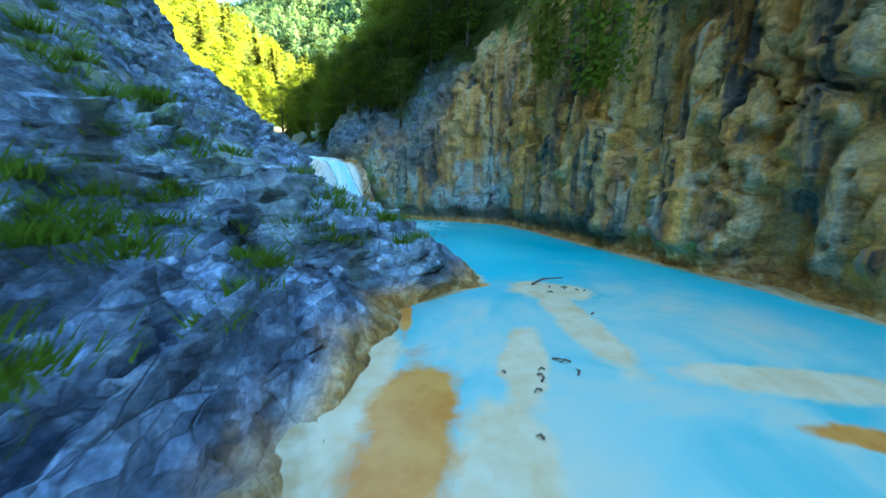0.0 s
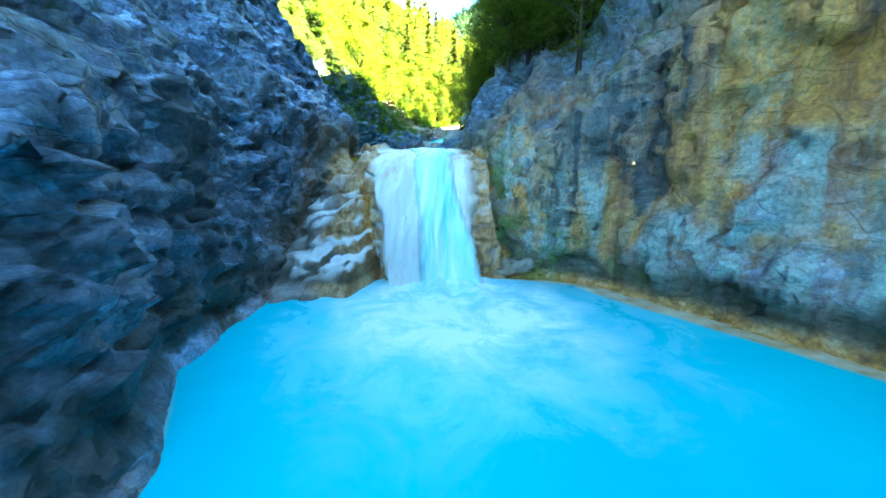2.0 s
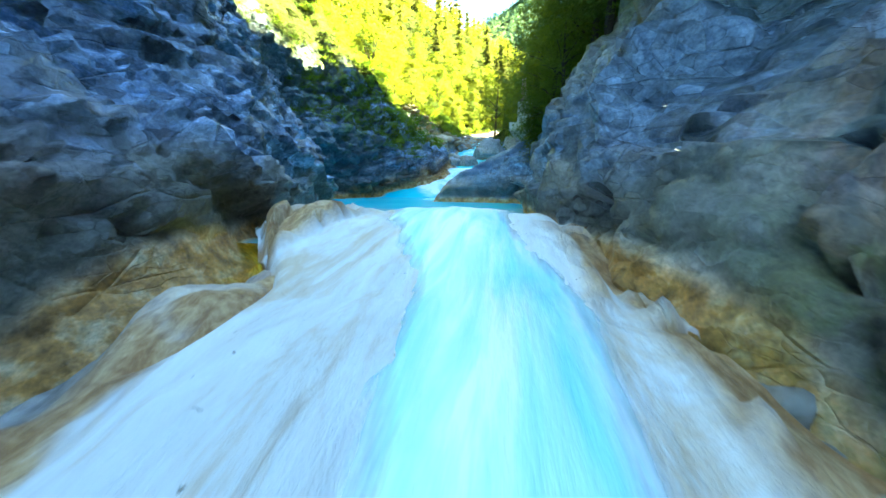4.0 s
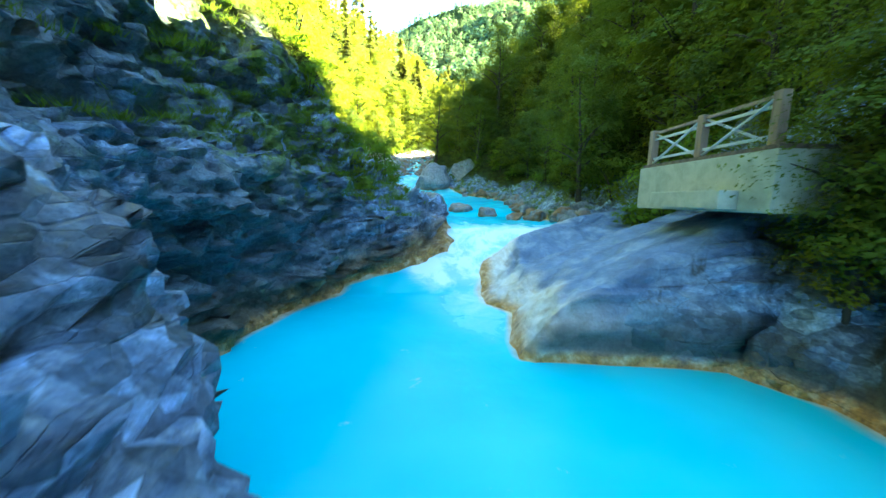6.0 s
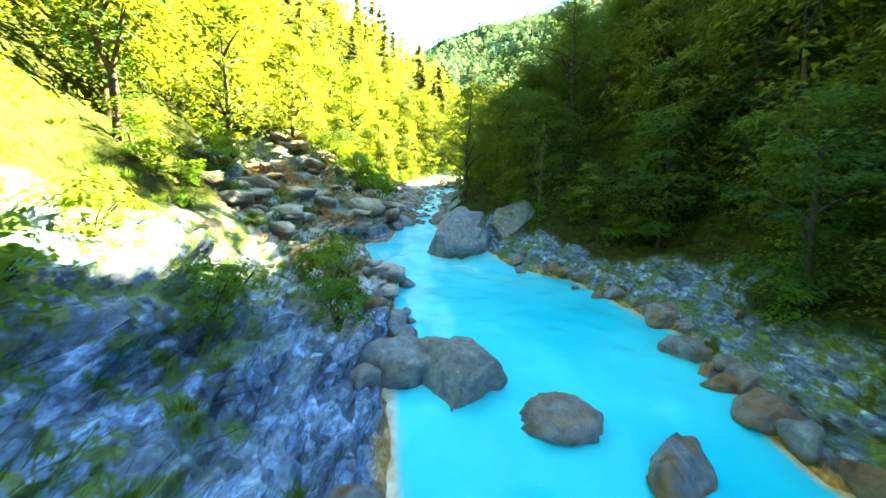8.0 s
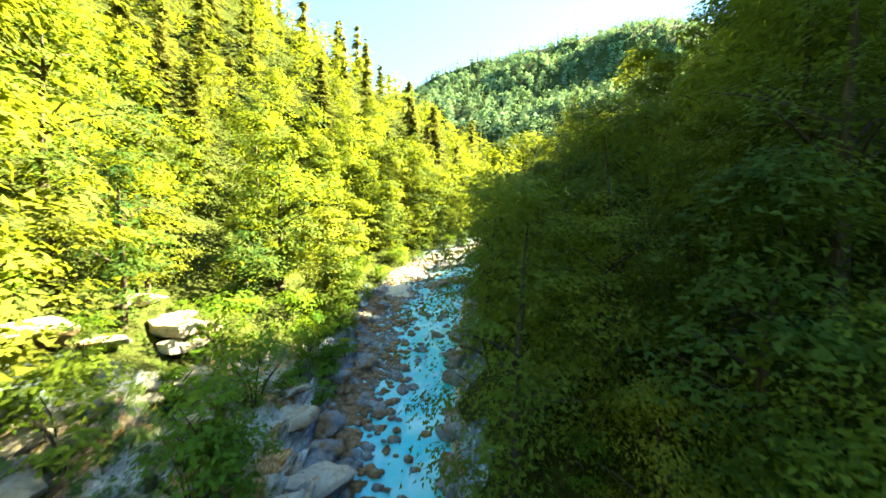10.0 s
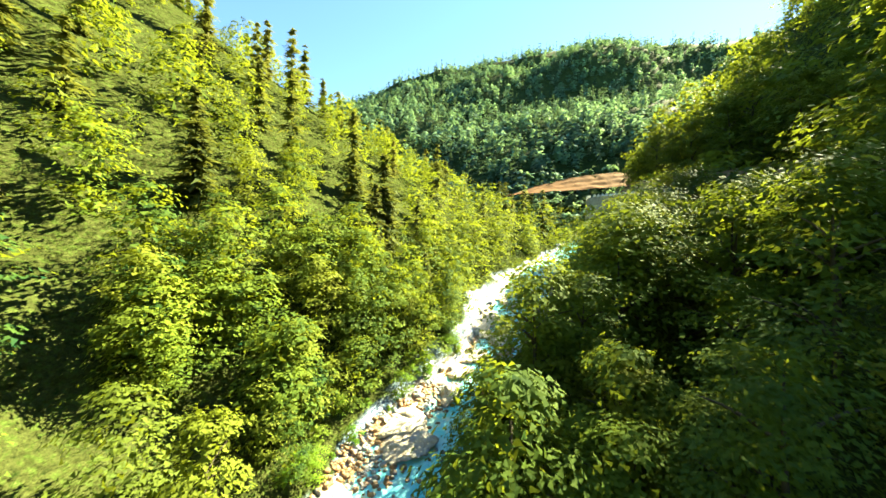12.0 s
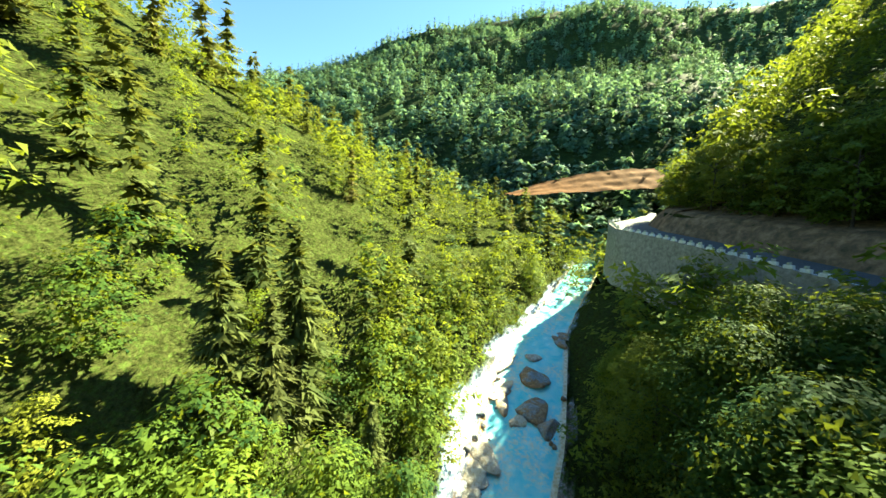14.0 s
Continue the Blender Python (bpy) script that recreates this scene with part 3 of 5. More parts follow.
def ground_height(x, y):
    """Height of the ground at points away from the water."""
    x, y = np.atleast_1d(np.asarray(x, float)), np.atleast_1d(np.asarray(y, float))
    xl, xr = along(y, LEFT_SHORE), along(y, RIGHT_SHORE)
    z = np.where(x < (xl + xr) / 2, bank(-1, y, np.maximum(xl - x, 0)), bank(1, y, np.maximum(x - xr, 0)))
    return np.where(x < (xl + xr) / 2, z, shelf(x, y, z))


# ---- the two banks, each one sheet of rock and soil ----
def build_bank(side):
    ys = np.concatenate([np.linspace(-70, -12, 40)[:-1], np.arange(-12, -2, 0.5), np.arange(-2, 21, 0.1), np.arange(21, 48, 0.15), np.arange(48, 58, 0.3), np.arange(58, 84, 0.2), np.arange(84, 92, 0.4), np.arange(92, 232, 1.5)])
    arc = np.concatenate([np.linspace(-1.6, 0, 9)[:-1], np.arange(0, 10, 0.09), np.arange(10, 14, 0.16), 14 + np.cumsum(np.geomspace(0.25, 9.0, 54))])
    rows, cols = len(ys), len(arc)
    cliff, run, bench, bs, up = [rounded(ys, k)[:, None] for k in ((LEFT_CLIFF, LEFT_RUN, LEFT_BENCH, LEFT_BENCH_SLOPE, LEFT_UPPER) if side < 0 else (RIGHT_CLIFF, RIGHT_RUN, RIGHT_BENCH, RIGHT_BENCH_SLOPE, RIGHT_UPPER))]
    shore = along(ys, LEFT_SHORE if side < 0 else RIGHT_SHORE)[:, None]
    a = arc[None, :]
    l1, l2 = np.hypot(run, cliff), bench * np.hypot(1, bs)
    f = np.hypot(1, up)
    d = np.where(a < 0, a * 0.6, np.where(a < l1, run * a / l1, np.where(a < l1 + l2, run + bench * (a - l1) / l2, run + bench + (a - l1 - l2) / f)))
    level = along(ys, LEVEL)[:, None]
    z = level + np.where(a < 0, a * 0.9, np.where(a < l1, cliff * a / l1, np.where(a < l1 + l2, cliff + bs * bench * (a - l1) / l2, cliff + bs * bench + up * (a - l1 - l2) / f)))
    x = shore + side * d
    y = np.repeat(ys[:, None], cols, 1)
    if side > 0:
        z = shelf(x, y, z)
    P = np.stack([x, y, z], -1)
    # outward normals of the smooth sheet
    gu, gv = np.gradient(P, axis=1), np.gradient(P, axis=0)
    n = np.cross(gu, gv) * side
    n = -n / np.linalg.norm(n, axis=-1, keepdims=True)
    n = np.where((n[..., 2:] < 0), -n, n)
    p, nn = P.reshape(-1, 3), n.reshape(-1, 3)
    up_h = (z - level).ravel()
    yy, aa = p[:, 1], np.repeat(a, rows, 0).ravel()
    # how far up bare rock goes before turf and trees
    bare = along(yy, ((-80, 9), (0, 9), (6, 10), (14, 12), (21, 11), (24, 12), (36, 10), (42, 9), (46, 8), (50, 8), (60, 6), (66, 10), (76, 10), (82, 5), (90, 1.8), (120, 2), (126, 3.5), (150, 3.5), (160, 1.5), (230, 1.5))) if side < 0 else along(yy, ((-80, 10), (10, 11), (16, 10), (20, 9), (30, 7), (38, 14), (46, 6), (52, 3.2), (60, 2.4), (80, 1.5), (230, 1.2)))
    rocky = 1 - smooth(bare * 0.8, bare * 1.25, aa + fbm(p * 0.35, 3, 5) * 1.6)
    steep = np.clip(1.25 - nn[:, 2], 0, 1)
    # relief: broad swells, cracked blocks, vertical flutes on walls, small chips
    warp = np.stack([fbm(p * 0.6 + 3, 3, 11), fbm(p * 0.6 + 9, 3, 12), fbm(p * 0.6 + 15, 3, 13)], -1)
    if side < 0:
        dip = p @ np.array(((0.80, 0.10, 0.55), (0.05, 0.55, 0.0), (-0.75, 0.15, 1.35))).T
    else:
        dip = p @ np.array(((0.85, 0.15, 0.12), (-0.1, 0.85, 0.15), (0.10, -0.12, 0.48))).T
    e1, q1 = cells(dip * 0.5 + warp * 0.30, 21)
    e2, q2 = cells(dip * 1.3 + warp * 0.5, 31)
    e3, q3 = cells(dip * 3.3 + warp * 0.8, 41)
    blocks = q1 * 0.24 * smooth(0, 0.05, e1) + q2 * 0.15 * smooth(0, 0.06, e2) + q3 * 0.085 * smooth(0, 0.08, e3)
    blocks -= 0.09 * (1 - smooth(0, 0.05, e1)) + 0.05 * (1 - smooth(0, 0.06, e2))
    swell = fbm(p * np.array((0.22, 0.22, 0.16)), 3, 51) * 0.38
    flute = fbm(p * np.array((0.9, 0.9, 0.10)), 4, 61) * 0.45
    grain = fbm(p * 2.4, 3, 71) * 0.06
    wallness = smooth(0.55, 0.85, steep)
    toe = smooth(0.0, 0.7, up_h)
    if side < 0:
        calm = along(yy, ((-80, 1.1), (3.2, 1.0), (4.5, 0.7), (9, 0.7), (12, 0.75), (20, 0.85), (31, 1.0), (35, 1.5), (46, 1.5), (50, 1.2), (58, 1.2), (62, 1.5), (80, 1.5), (88, 1), (230, 1)))
        amp = rocky * (0.35 + 0.65 * toe)
        move = amp * (blocks * calm * 1.25 + swell * 0.6 + flute * wallness * 0.45 + grain)
    else:
        calm = along(yy, ((-80, 1.1), (3, 1.0), (7, 0.7), (13, 0.7), (17, 0.95), (23, 1.0), (32, 0.8), (36, 0.10), (44, 0.10), (48, 1.1), (230, 1.1)))
        amp = rocky * (0.3 + 0.7 * toe)
        move = amp * (blocks * calm * 1.45 + swell * 0.45 + flute * wallness * 0.95 + grain)
        # undercut notch at the water
        move -= 0.35 * wallness * smooth(0.9, 0.3, up_h) * smooth(-0.3, 0.15, up_h) * (yy < 18)
    move += (1 - rocky) * (fbm(p * 0.25, 4, 81) * 0.5)
    move *= smooth(-0.5, 0.1, up_h + 0.35)
    p = p + nn * move[:, None]
    # what the surface is made of
    noise1 = fbm(p * 1.3, 3, 91)
    slope_up = nn[:, 2]
    ledge = 1 + (1.3 * smooth(30, 34, yy) * smooth(46, 44, yy) if side < 0 else 0.5 * smooth(20, 16, yy))
    band = smooth((0.42 + 0.16 * noise1) * ledge, (0.10 + 0.06 * noise1) * ledge, up_h) * (1 - 0.6 * smooth(60, 90, yy))
    if side < 0:
        band = band * (1 - 0.75 * smooth(6, 9, yy) * smooth(17, 15, yy))
    wet = smooth(1.2, 0.6, up_h + noise1 * 0.3) * smooth(0.16, 0.34, up_h) * wallness * smooth(46, 40, yy) * (yy > 5)
    near_fall = np.exp(-((yy - 19.5) / 2.6) ** 2) * smooth(1.3, 0.4, aa + noise1 * 0.4)
    lip_shelf = smooth(20.5, 22.5, yy) * smooth(36, 30, yy) * smooth(1.3, 0.5, aa + noise1 * 0.5)
    worn, darker_rock, drip = 0 * yy, 0 * yy, 0 * yy
    if side < 0:
        start = smooth(2.6, 0.6, yy) * smooth(0.75, 0.3, aa + noise1 * 0.15)
        drip = 0.3 * smooth(2.6, 3.6, yy) * smooth(9, 7, yy) * smooth(2.6, 1.0, up_h + noise1 * 0.6) * smooth(0.15, 0.5, up_h)
        darker_rock = wallness * np.clip(0.45 * smooth(7.5, 11, yy) * smooth(24, 21, yy) + 0.9 * smooth(32, 35, yy) * smooth(44, 41, yy), 0, 1) * smooth(0.2, 0.6, up_h) + 0.2 * (1 - wallness) * smooth(32, 35, yy) * smooth(47, 44, yy)
        sand = smooth(116, 126, yy) * smooth(156, 150, yy) * smooth(3, 1.2, aa + noise1)
        tan = 0.9 * smooth(56, 62, yy) * smooth(10, 6, aa) * smooth(90, 82, yy) * smooth(0.4, 1.5, aa + noise1 * 0.8)
        trav = np.clip(near_fall + lip_shelf * 0.8 + start + sand * 0.25 + tan, 0, 1)
        band = np.clip(band + tan * 1.3 * smooth(-0.15, 0.35, fbm(p * 0.8, 4, 97)), 0, 1)
        band = np.clip(band + sand * 0.7 * smooth(-0.2, 0.3, noise1), 0, 1)
        ochre = np.clip(np.exp(-((yy - 19) / 2.2) ** 2) * smooth(2.5, 0.8, aa) + smooth(0.9, 0.3, np.abs(up_h - 0.5)) * smooth(34, 37, yy) * smooth(45, 42, yy) * 0.8, 0, 1)
        moss = smooth(0.30, 0.75, slope_up) * smooth(0.6, 2.5, up_h) * (0.28 + 0.6 * smooth(2.5, 6, aa)) * along(yy, ((-80, 1), (6, 1), (11, 0.5), (22, 0.3), (36, 0.8), (48, 1.5), (230, 1.5)))
    else:
        jut = smooth(35.6, 36.4, yy) * smooth(46, 43.5, yy) * smooth(2.0, 1.1, aa + noise1 * 0.5)
        darker_rock = np.clip(0.55 * smooth(15, 18, yy) * smooth(34, 30, yy), 0, 1) * smooth(0.3, 1.2, up_h)
        worn = smooth(35.0, 36.4, yy) * smooth(47, 45, yy) * smooth(8, 6, aa + noise1 * 0.6)
        trav = np.clip(near_fall + lip_shelf * 0.7 + jut, 0, 1)
        ochre = np.clip(smooth(14, 10, yy) + 0.95 * smooth(20.5, 16, yy) * smooth(10, 13, yy) * (0.25 + 0.75 * smooth(1.2, 3.2, up_h + noise1)) + np.exp(-((yy - 19.5) / 2.4) ** 2) * smooth(3.5, 1.2, aa) + 0.75 * smooth(22, 30, yy) * smooth(36, 34, yy) * smooth(2, 6, up_h), 0, 1)
        drip = wallness * smooth(4.2, 0.8, up_h + noise1 * 1.6) * smooth(21, 19, yy) * (0.3 + 0.7 * smooth(8, 13, yy))
        by_fall = np.exp(-((yy - 18.6) / 2.2) ** 2) * smooth(3.8, 1.4, up_h + noise1)
        darker_rock, ochre = darker_rock * (1 - 0.85 * by_fall), np.clip(ochre + 0.8 * by_fall, 0, 1)
        moss = np.clip(0.8 * by_fall * smooth(2.2, 0.8, up_h) + smooth(0.35, 0.8, slope_up) * smooth(2.5, 5, up_h) * smooth(35.5, 34, yy) + smooth(46, 50, yy) + smooth(8.5, 11, up_h), 0, 1)
    soil = np.clip((1 - rocky) * 1.2, 0, 1)
    if side < 0:
        moss = np.clip(moss + 1.1 * smooth(41.5, 43, yy) * smooth(54, 50, yy) * smooth(2.6, 4.2, aa + noise1), 0, 1.4)
        turf = smooth(37, 41, yy) * smooth(66, 58, yy) * smooth(2.5, 5, aa + noise1)
        soil, moss = soil * (1 - 0.8 * turf * smooth(8, 6, aa)), np.clip(moss + turf * 1.2, 0, 1.4)
    name = "ground_west_bank" if side < 0 else "ground_east_bank"
    ob = raw(name, p, grid_faces(rows, cols) if side < 0 else grid_faces(rows, cols)[:, ::-1], ROCK, True,
             (("band", band), ("wet", wet), ("trav", trav), ("ochre", ochre), ("moss", moss), ("soil", soil), ("wall", wallness * rocky), ("worn", worn), ("darker_rock", darker_rock), ("drip", drip)))
    return tagged(ob, "weathered blue-grey limestone bank with cracks and turf" if side < 0 else "steep ochre-streaked limestone wall and wooded slope", "ground", kind="structure")


# travertine that shows through the shallows: x, y, half length, half width, turn
CREAM = ((5.15, 1.25, 1.0, 0.32, 62), (5.85, -0.35, 0.8, 0.42, 60), (9.2, 2.9, 0.8, 0.5, 140), (8.5, 1.5, 1.5, 0.30, 67), (9.4, -0.8, 1.1, 0.32, -35), (7.0, 0.9, 0.9, 0.25, 50))
RUSTY = ((5.35, 0.35, 1.25, 0.42, 62), (8.75, -1.4, 0.5, 0.16, -40), (6.2, 2.9, 0.9, 0.10, 70), (8.1, 3.75, 0.3, 0.12, 0))


# ---- water: pools and stream as one sheet, with the two falls ----
def build_water():
    ys = np.concatenate([np.linspace(-70, -12, 30)[:-1], np.arange(-12, -3, 0.3), np.arange(-3, 5, 0.1), np.arange(5, 17.6, 0.2)])
    def sheet(name, ys, cols, label, flow=0.0):
        u = np.linspace(-0.06, 1.06, cols)[None, :]
        xl, xr = along(ys, LEFT_SHORE)[:, None], along(ys, RIGHT_SHORE)[:, None]
        over = np.minimum(1.0, (xr - xl) * 0.06)
        x = xl - 0.6 + (xr - xl + 1.2) * np.linspace(0, 1, cols)[None, :]
        y = np.repeat(ys[:, None], cols, 1)
        lev = along(ys, LEVEL)[:, None] + 0 * x
        p = np.stack([x, y, lev], -1).reshape(-1, 3)
        yy, xx = p[:, 1], p[:, 0]
        dl, dr = xx - np.repeat(xl, cols, 1).ravel(), np.repeat(xr, cols, 1).ravel() - xx
        wob = fbm(p * 0.8, 3, 101)
        edge = smooth(0.22, 0.02, np.minimum(dl + 0.3 * smooth(6, 8, yy) * smooth(17.5, 16, yy), dr) + wob * 0.08)
        p[:, 2] += 0.16 * np.exp(-(((xx - 8.3) / 1.1) ** 2 + ((yy - 16.9) / 0.9) ** 2)) * (0.5 + fbm(p * 2.6, 4, 104)) * (yy < 18)
        if flow:
            p[:, 2] += fbm(p * 1.4, 3, 102) * flow
        plunge = 1.7 * np.exp(-(((xx - 8.3) / 2.0) ** 2 + ((yy - 16.3) / 2.3) ** 2)) + 0.8 * np.exp(-(((xx - 9.2) / 2.6) ** 2 + ((yy - 14.6) / 2.2) ** 2))
        plunge2 = 0.75 * np.exp(-(((xx - 4.0) / 0.75) ** 2 + ((yy - 40.6) / 2.4) ** 2))
        foam = np.clip(plunge + plunge2, 0, 1.4)
        foam = np.maximum(foam, smooth(41.0, 42.2, yy + wob * 0.5 - 1.3 * smooth(3.4, 1.8, xx)) * smooth(48.6, 45.2, yy + wob) * (1 + 0.5 * smooth(41.6, 42.4, yy) * smooth(46.5, 45, yy)))
        foam = np.maximum(foam, 0.5 * smooth(66, 74, yy) * (0.4 + 0.6 * wob) * (1 - 0.6 * smooth(95, 115, yy)))
        # pale shelf at the pool's outlet, and the film of water on the lip above the fall
        out = smooth(5.6, 1.5, yy + 0.25 * (xx - 8) + wob * 0.9) * smooth(13.6, 9.5, xx + wob * 0.6)
        lip = smooth(33, 28, yy + wob * 1.5) * smooth(19, 21, yy)
        shallow = np.clip(out + lip * 0.9 + 0.25 * smooth(60, 80, yy) + 0.3 * smooth(98, 112, yy), 0, 1)
        def blot(spots):
            total = 0 * xx
            for x0, y0, ax, ay, turn in spots:
                c, s = math.cos(radians(turn)), math.sin(radians(turn))
                a, b = (xx - x0) * c + (yy - y0) * s, (yy - y0) * c - (xx - x0) * s
                total = np.maximum(total, np.clip(1.5 - np.sqrt((a / ax) ** 2 + (b / ay) ** 2), 0, 1))
            return total
        cream, rusty = blot(CREAM), blot(RUSTY)
        cream = np.maximum(cream, 0.35 * smooth(-0.15, 0.35, fbm(p * 0.28, 4, 103)) * smooth(96, 112, yy))
        ob = raw(name, p, grid_faces(len(ys), cols), WATER, True, (("edge", edge), ("foam", foam), ("shallow", shallow), ("cream", cream), ("rusty", rusty)))
        return tagged(ob, label, "water", kind="structure")
    sheet("water_lower_pool", ys, 130, "still milky turquoise mineral pool below the fall")
    sheet("water_upper_pool", np.arange(23.2, 42.0, 0.22), 60, "milky blue pool above the travertine fall")
    sheet("water_chute", np.arange(41.6, 46.2, 0.1), 40, "white rushing chute between rocks", 0.06)
    sheet("water_stream", np.concatenate([np.arange(45.8, 100, 0.3), np.arange(100, 230, 1.2)]), 46, "turquoise stream running over stones", 0.07)


# ---- the travertine fall ----
def fall_point(s, v):
    """A point of the fall's face: s across from 0 to 1, v from 0 at the pool over the crest (1) to the upper pool (2)."""
    w = np.minimum(v, 1)
    beyond = np.maximum(v - 1, 0)
    xl = 6.35 - 0.85 * w ** 1.3 - 4.4 * np.minimum(beyond, 0.4) - 1.0 * np.maximum(beyond - 0.4, 0)
    xr = 9.75 - 0.75 * w - 0.3 * beyond
    y = 17.25 + 0.9 * w + 3.3 * w ** 3.2 + 5.6 * beyond
    z = -0.5 + 3.92 * np.sin(w * math.pi / 2) ** 0.92 + 0.42 * np.sin(np.clip(beyond, 0, 1.1) * math.pi * 0.9) - 0.45 * smooth(0.6, 1.1, beyond)
    bulge = (0.55 * np.sin(np.clip(s / 0.46, 0, 1) * math.pi) - 0.25 * np.exp(-((s - 0.66) / 0.16) ** 2)) * np.clip(1 - 0.5 * v, 0, 1)
    return xl + (xr - xl) * s, y - bulge, z


def build_fall():
    rows, cols = 150, 90
    u, v = np.meshgrid(np.linspace(0, 1, cols), np.concatenate([np.linspace(0, 1, 90), np.linspace(1.02, 2.1, 60)]))
    x, y, z = fall_point(u, v)
    p = np.stack([x, y, z], -1).reshape(-1, 3)
    rib = fbm(p * np.array((2.2, 0.5, 0.4)), 4, 111)
    p[:, 1] -= rib * 0.12 * (v.ravel() < 1.05)
    p[:, 2] += fbm(p * 1.5, 4, 112) * 0.05 + rib * 0.03
    # the column stands proud of stepped rusty margins
    uu, vv = u.ravel(), v.ravel()
    w = np.clip(vv, 0, 1)
    west = smooth(0.19 - 0.15 * w ** 2, 0.11 - 0.11 * w ** 2, uu + rib * 0.03)
    east = smooth(0.74 + 0.10 * w, 0.84 + 0.10 * w, uu + rib * 0.04) * (vv < 1.4)
    step = fbm(p * np.array((0.9, 0.9, 2.4)), 3, 113)
    saw = p[:, 2] * 1.9 + step * 0.9
    saw = saw - np.floor(saw)
    low = np.clip(1.15 - w, 0, 1)
    p[:, 1] += west * low * (0.12 + 0.25 * saw) + east * low * (0.25 + 0.3 * saw)
    p[:, 0] += west * 0.12 * step - east * 0.1 * step
    over = smooth(0.75, 1.0, vv)
    side_w, side_e = smooth(5.55, 5.15, p[:, 0] + rib * 0.35) * over * smooth(1.75, 1.4, vv), smooth(8.35, 8.75, p[:, 0] + rib * 0.35) * over * smooth(1.75, 1.4, vv)
    p[:, 2] += (side_w + side_e) * (0.06 + 0.22 * saw) - 0.35 * (smooth(0.10, 0.0, uu) + smooth(0.90, 1.0, uu)) * over
    rust = np.clip(west + east + side_w + side_e, 0, 1)
    crust = np.clip(west * smooth(0.62, 0.85, saw) + 0.4 * east * smooth(0.7, 0.9, saw), 0, 1)
    ob = raw("travertine_fall", p, grid_faces(rows, cols), TRAVERTINE, True, (("rust", rust), ("crust", crust)))
    tagged(ob, "pale pitted travertine apron beside the waterfall", "rock", kind="structure")
    # stepped ledges between the column and the west wall: brown risers, pale crusted treads
    u, v = np.meshgrid(np.linspace(0, 1, 76), np.concatenate([np.linspace(0, 1, 150), np.linspace(1.02, 1.6, 40)]))
    back = np.maximum(v - 1, 0) / 0.6          # past the top the ledge runs back level to the upper pool
    v = np.minimum(v, 1)
    z = -0.35 + 3.5 * v * (1 - 0.5 * smooth(0.75, 0.0, u))
    x = 3.5 + 3.3 * u - 0.55 * v * u
    q = np.stack([x, 0 * x, z], -1).reshape(-1, 3)
    f = z * 1.9 + 1.1 * fbm(q * np.array((0.6, 1, 0.8)), 4, 115).reshape(z.shape) + 2.2 * (1 - u)
    fr = f - np.floor(f)
    y = 16.2 + 0.34 * z + 0.27 * (np.floor(f) + smooth(0.68, 1.0, fr)) + 0.3 * (1 - u) + 1.5 * smooth(0.78, 1.0, u) + 0.10 * fbm(q * 3.0, 4, 116).reshape(z.shape)
    y = y - smooth(0.9, -0.2, z) * (0.35 + 1.3 * (1 - u)) * smooth(0.95, 0.8, u) + back * 3.4 * (1 - 0.4 * smooth(0.78, 1.0, u))
    q = np.stack([x, y, z], -1).reshape(-1, 3)
    z = z + 0.10 * fbm(q * 2.0, 3, 117).reshape(z.shape) + smooth(0, 0.5, back) * (0.40 * smooth(1.0, 0.6, u) * smooth(0.2, 0.5, u) + 0.10 * fbm(q * 1.3, 4, 114).reshape(z.shape))
    p = np.stack([x, y, z], -1).reshape(-1, 3)
    tread = np.maximum(smooth(2.9, 2.0, p[:, 2]) * smooth(0.15, 0.6, p[:, 2]), 0.35 * (smooth(0.05, 0.4, back) * smooth(0.45, 0.7, u)).ravel()) * smooth(0.40, 0.56, fr.ravel() + 0.3 * fbm(p * 2.5, 4, 118)) * smooth(-0.55, -0.1, fbm(p * 0.9, 3, 119))
    patch = fbm(p * 0.9, 4, 123)
    stone = 0.75 * smooth(0.66, 0.42, u.ravel() + 0.18 * patch)
    algae = 0.9 * smooth(0.16, 0.30, p[:, 2]) * smooth(1.1, 0.45, p[:, 2] + 0.45 * patch) * smooth(1.0, 0.8, u.ravel())
    ob = raw("ledge_west_of_fall", p, grid_faces(190, 76), TRAVERTINE, True, (("rust", np.ones(len(p))), ("crust", tread * smooth(0.1, 0.45, u.ravel())), ("stone", stone), ("algae", algae)))
    tagged(ob, "brown stepped rock ledges with white mineral crust", "rock", kind="structure")
    # the sheet of water over its middle
    cols2 = 50
    u, v = np.meshgrid(np.linspace(0, 1, cols2), np.concatenate([np.linspace(0, 1, 90), np.linspace(1.02, 1.9, 60)]))
    left = 0.34 + 0.11 * np.minimum(v, 1) + 0.02 * np.sin(v * 6)
    right = 0.76 - 0.02 * np.minimum(v, 1) + 0.16 * np.exp(-v / 0.22) + 0.02 * np.sin(v * 9)
    left, right = left - 0.05 * smooth(0.8, 1.02, v), right + 0.08 * smooth(0.8, 1.02, v)
    s = left + (right - left) * u
    x, y, z = fall_point(s, v)
    thick = np.sin(u * math.pi) ** 0.6
    y = y - (0.06 + 0.26 * thick * (1 - 0.6 * np.minimum(v, 1))) * (v < 1.02)
    p = np.stack([x, y, z - 0.05 + 0.10 * thick + 0.035 * smooth(0.5, 0.9, v)], -1).reshape(-1, 3)
    p[:, 1] -= fbm(p * np.array((3.5, 0.6, 0.5)), 4, 121) * 0.09 * (v.ravel() < 1.0)
    p[:, 2] += fbm(p * np.array((2.5, 0.8, 0.5)), 3, 122) * 0.02
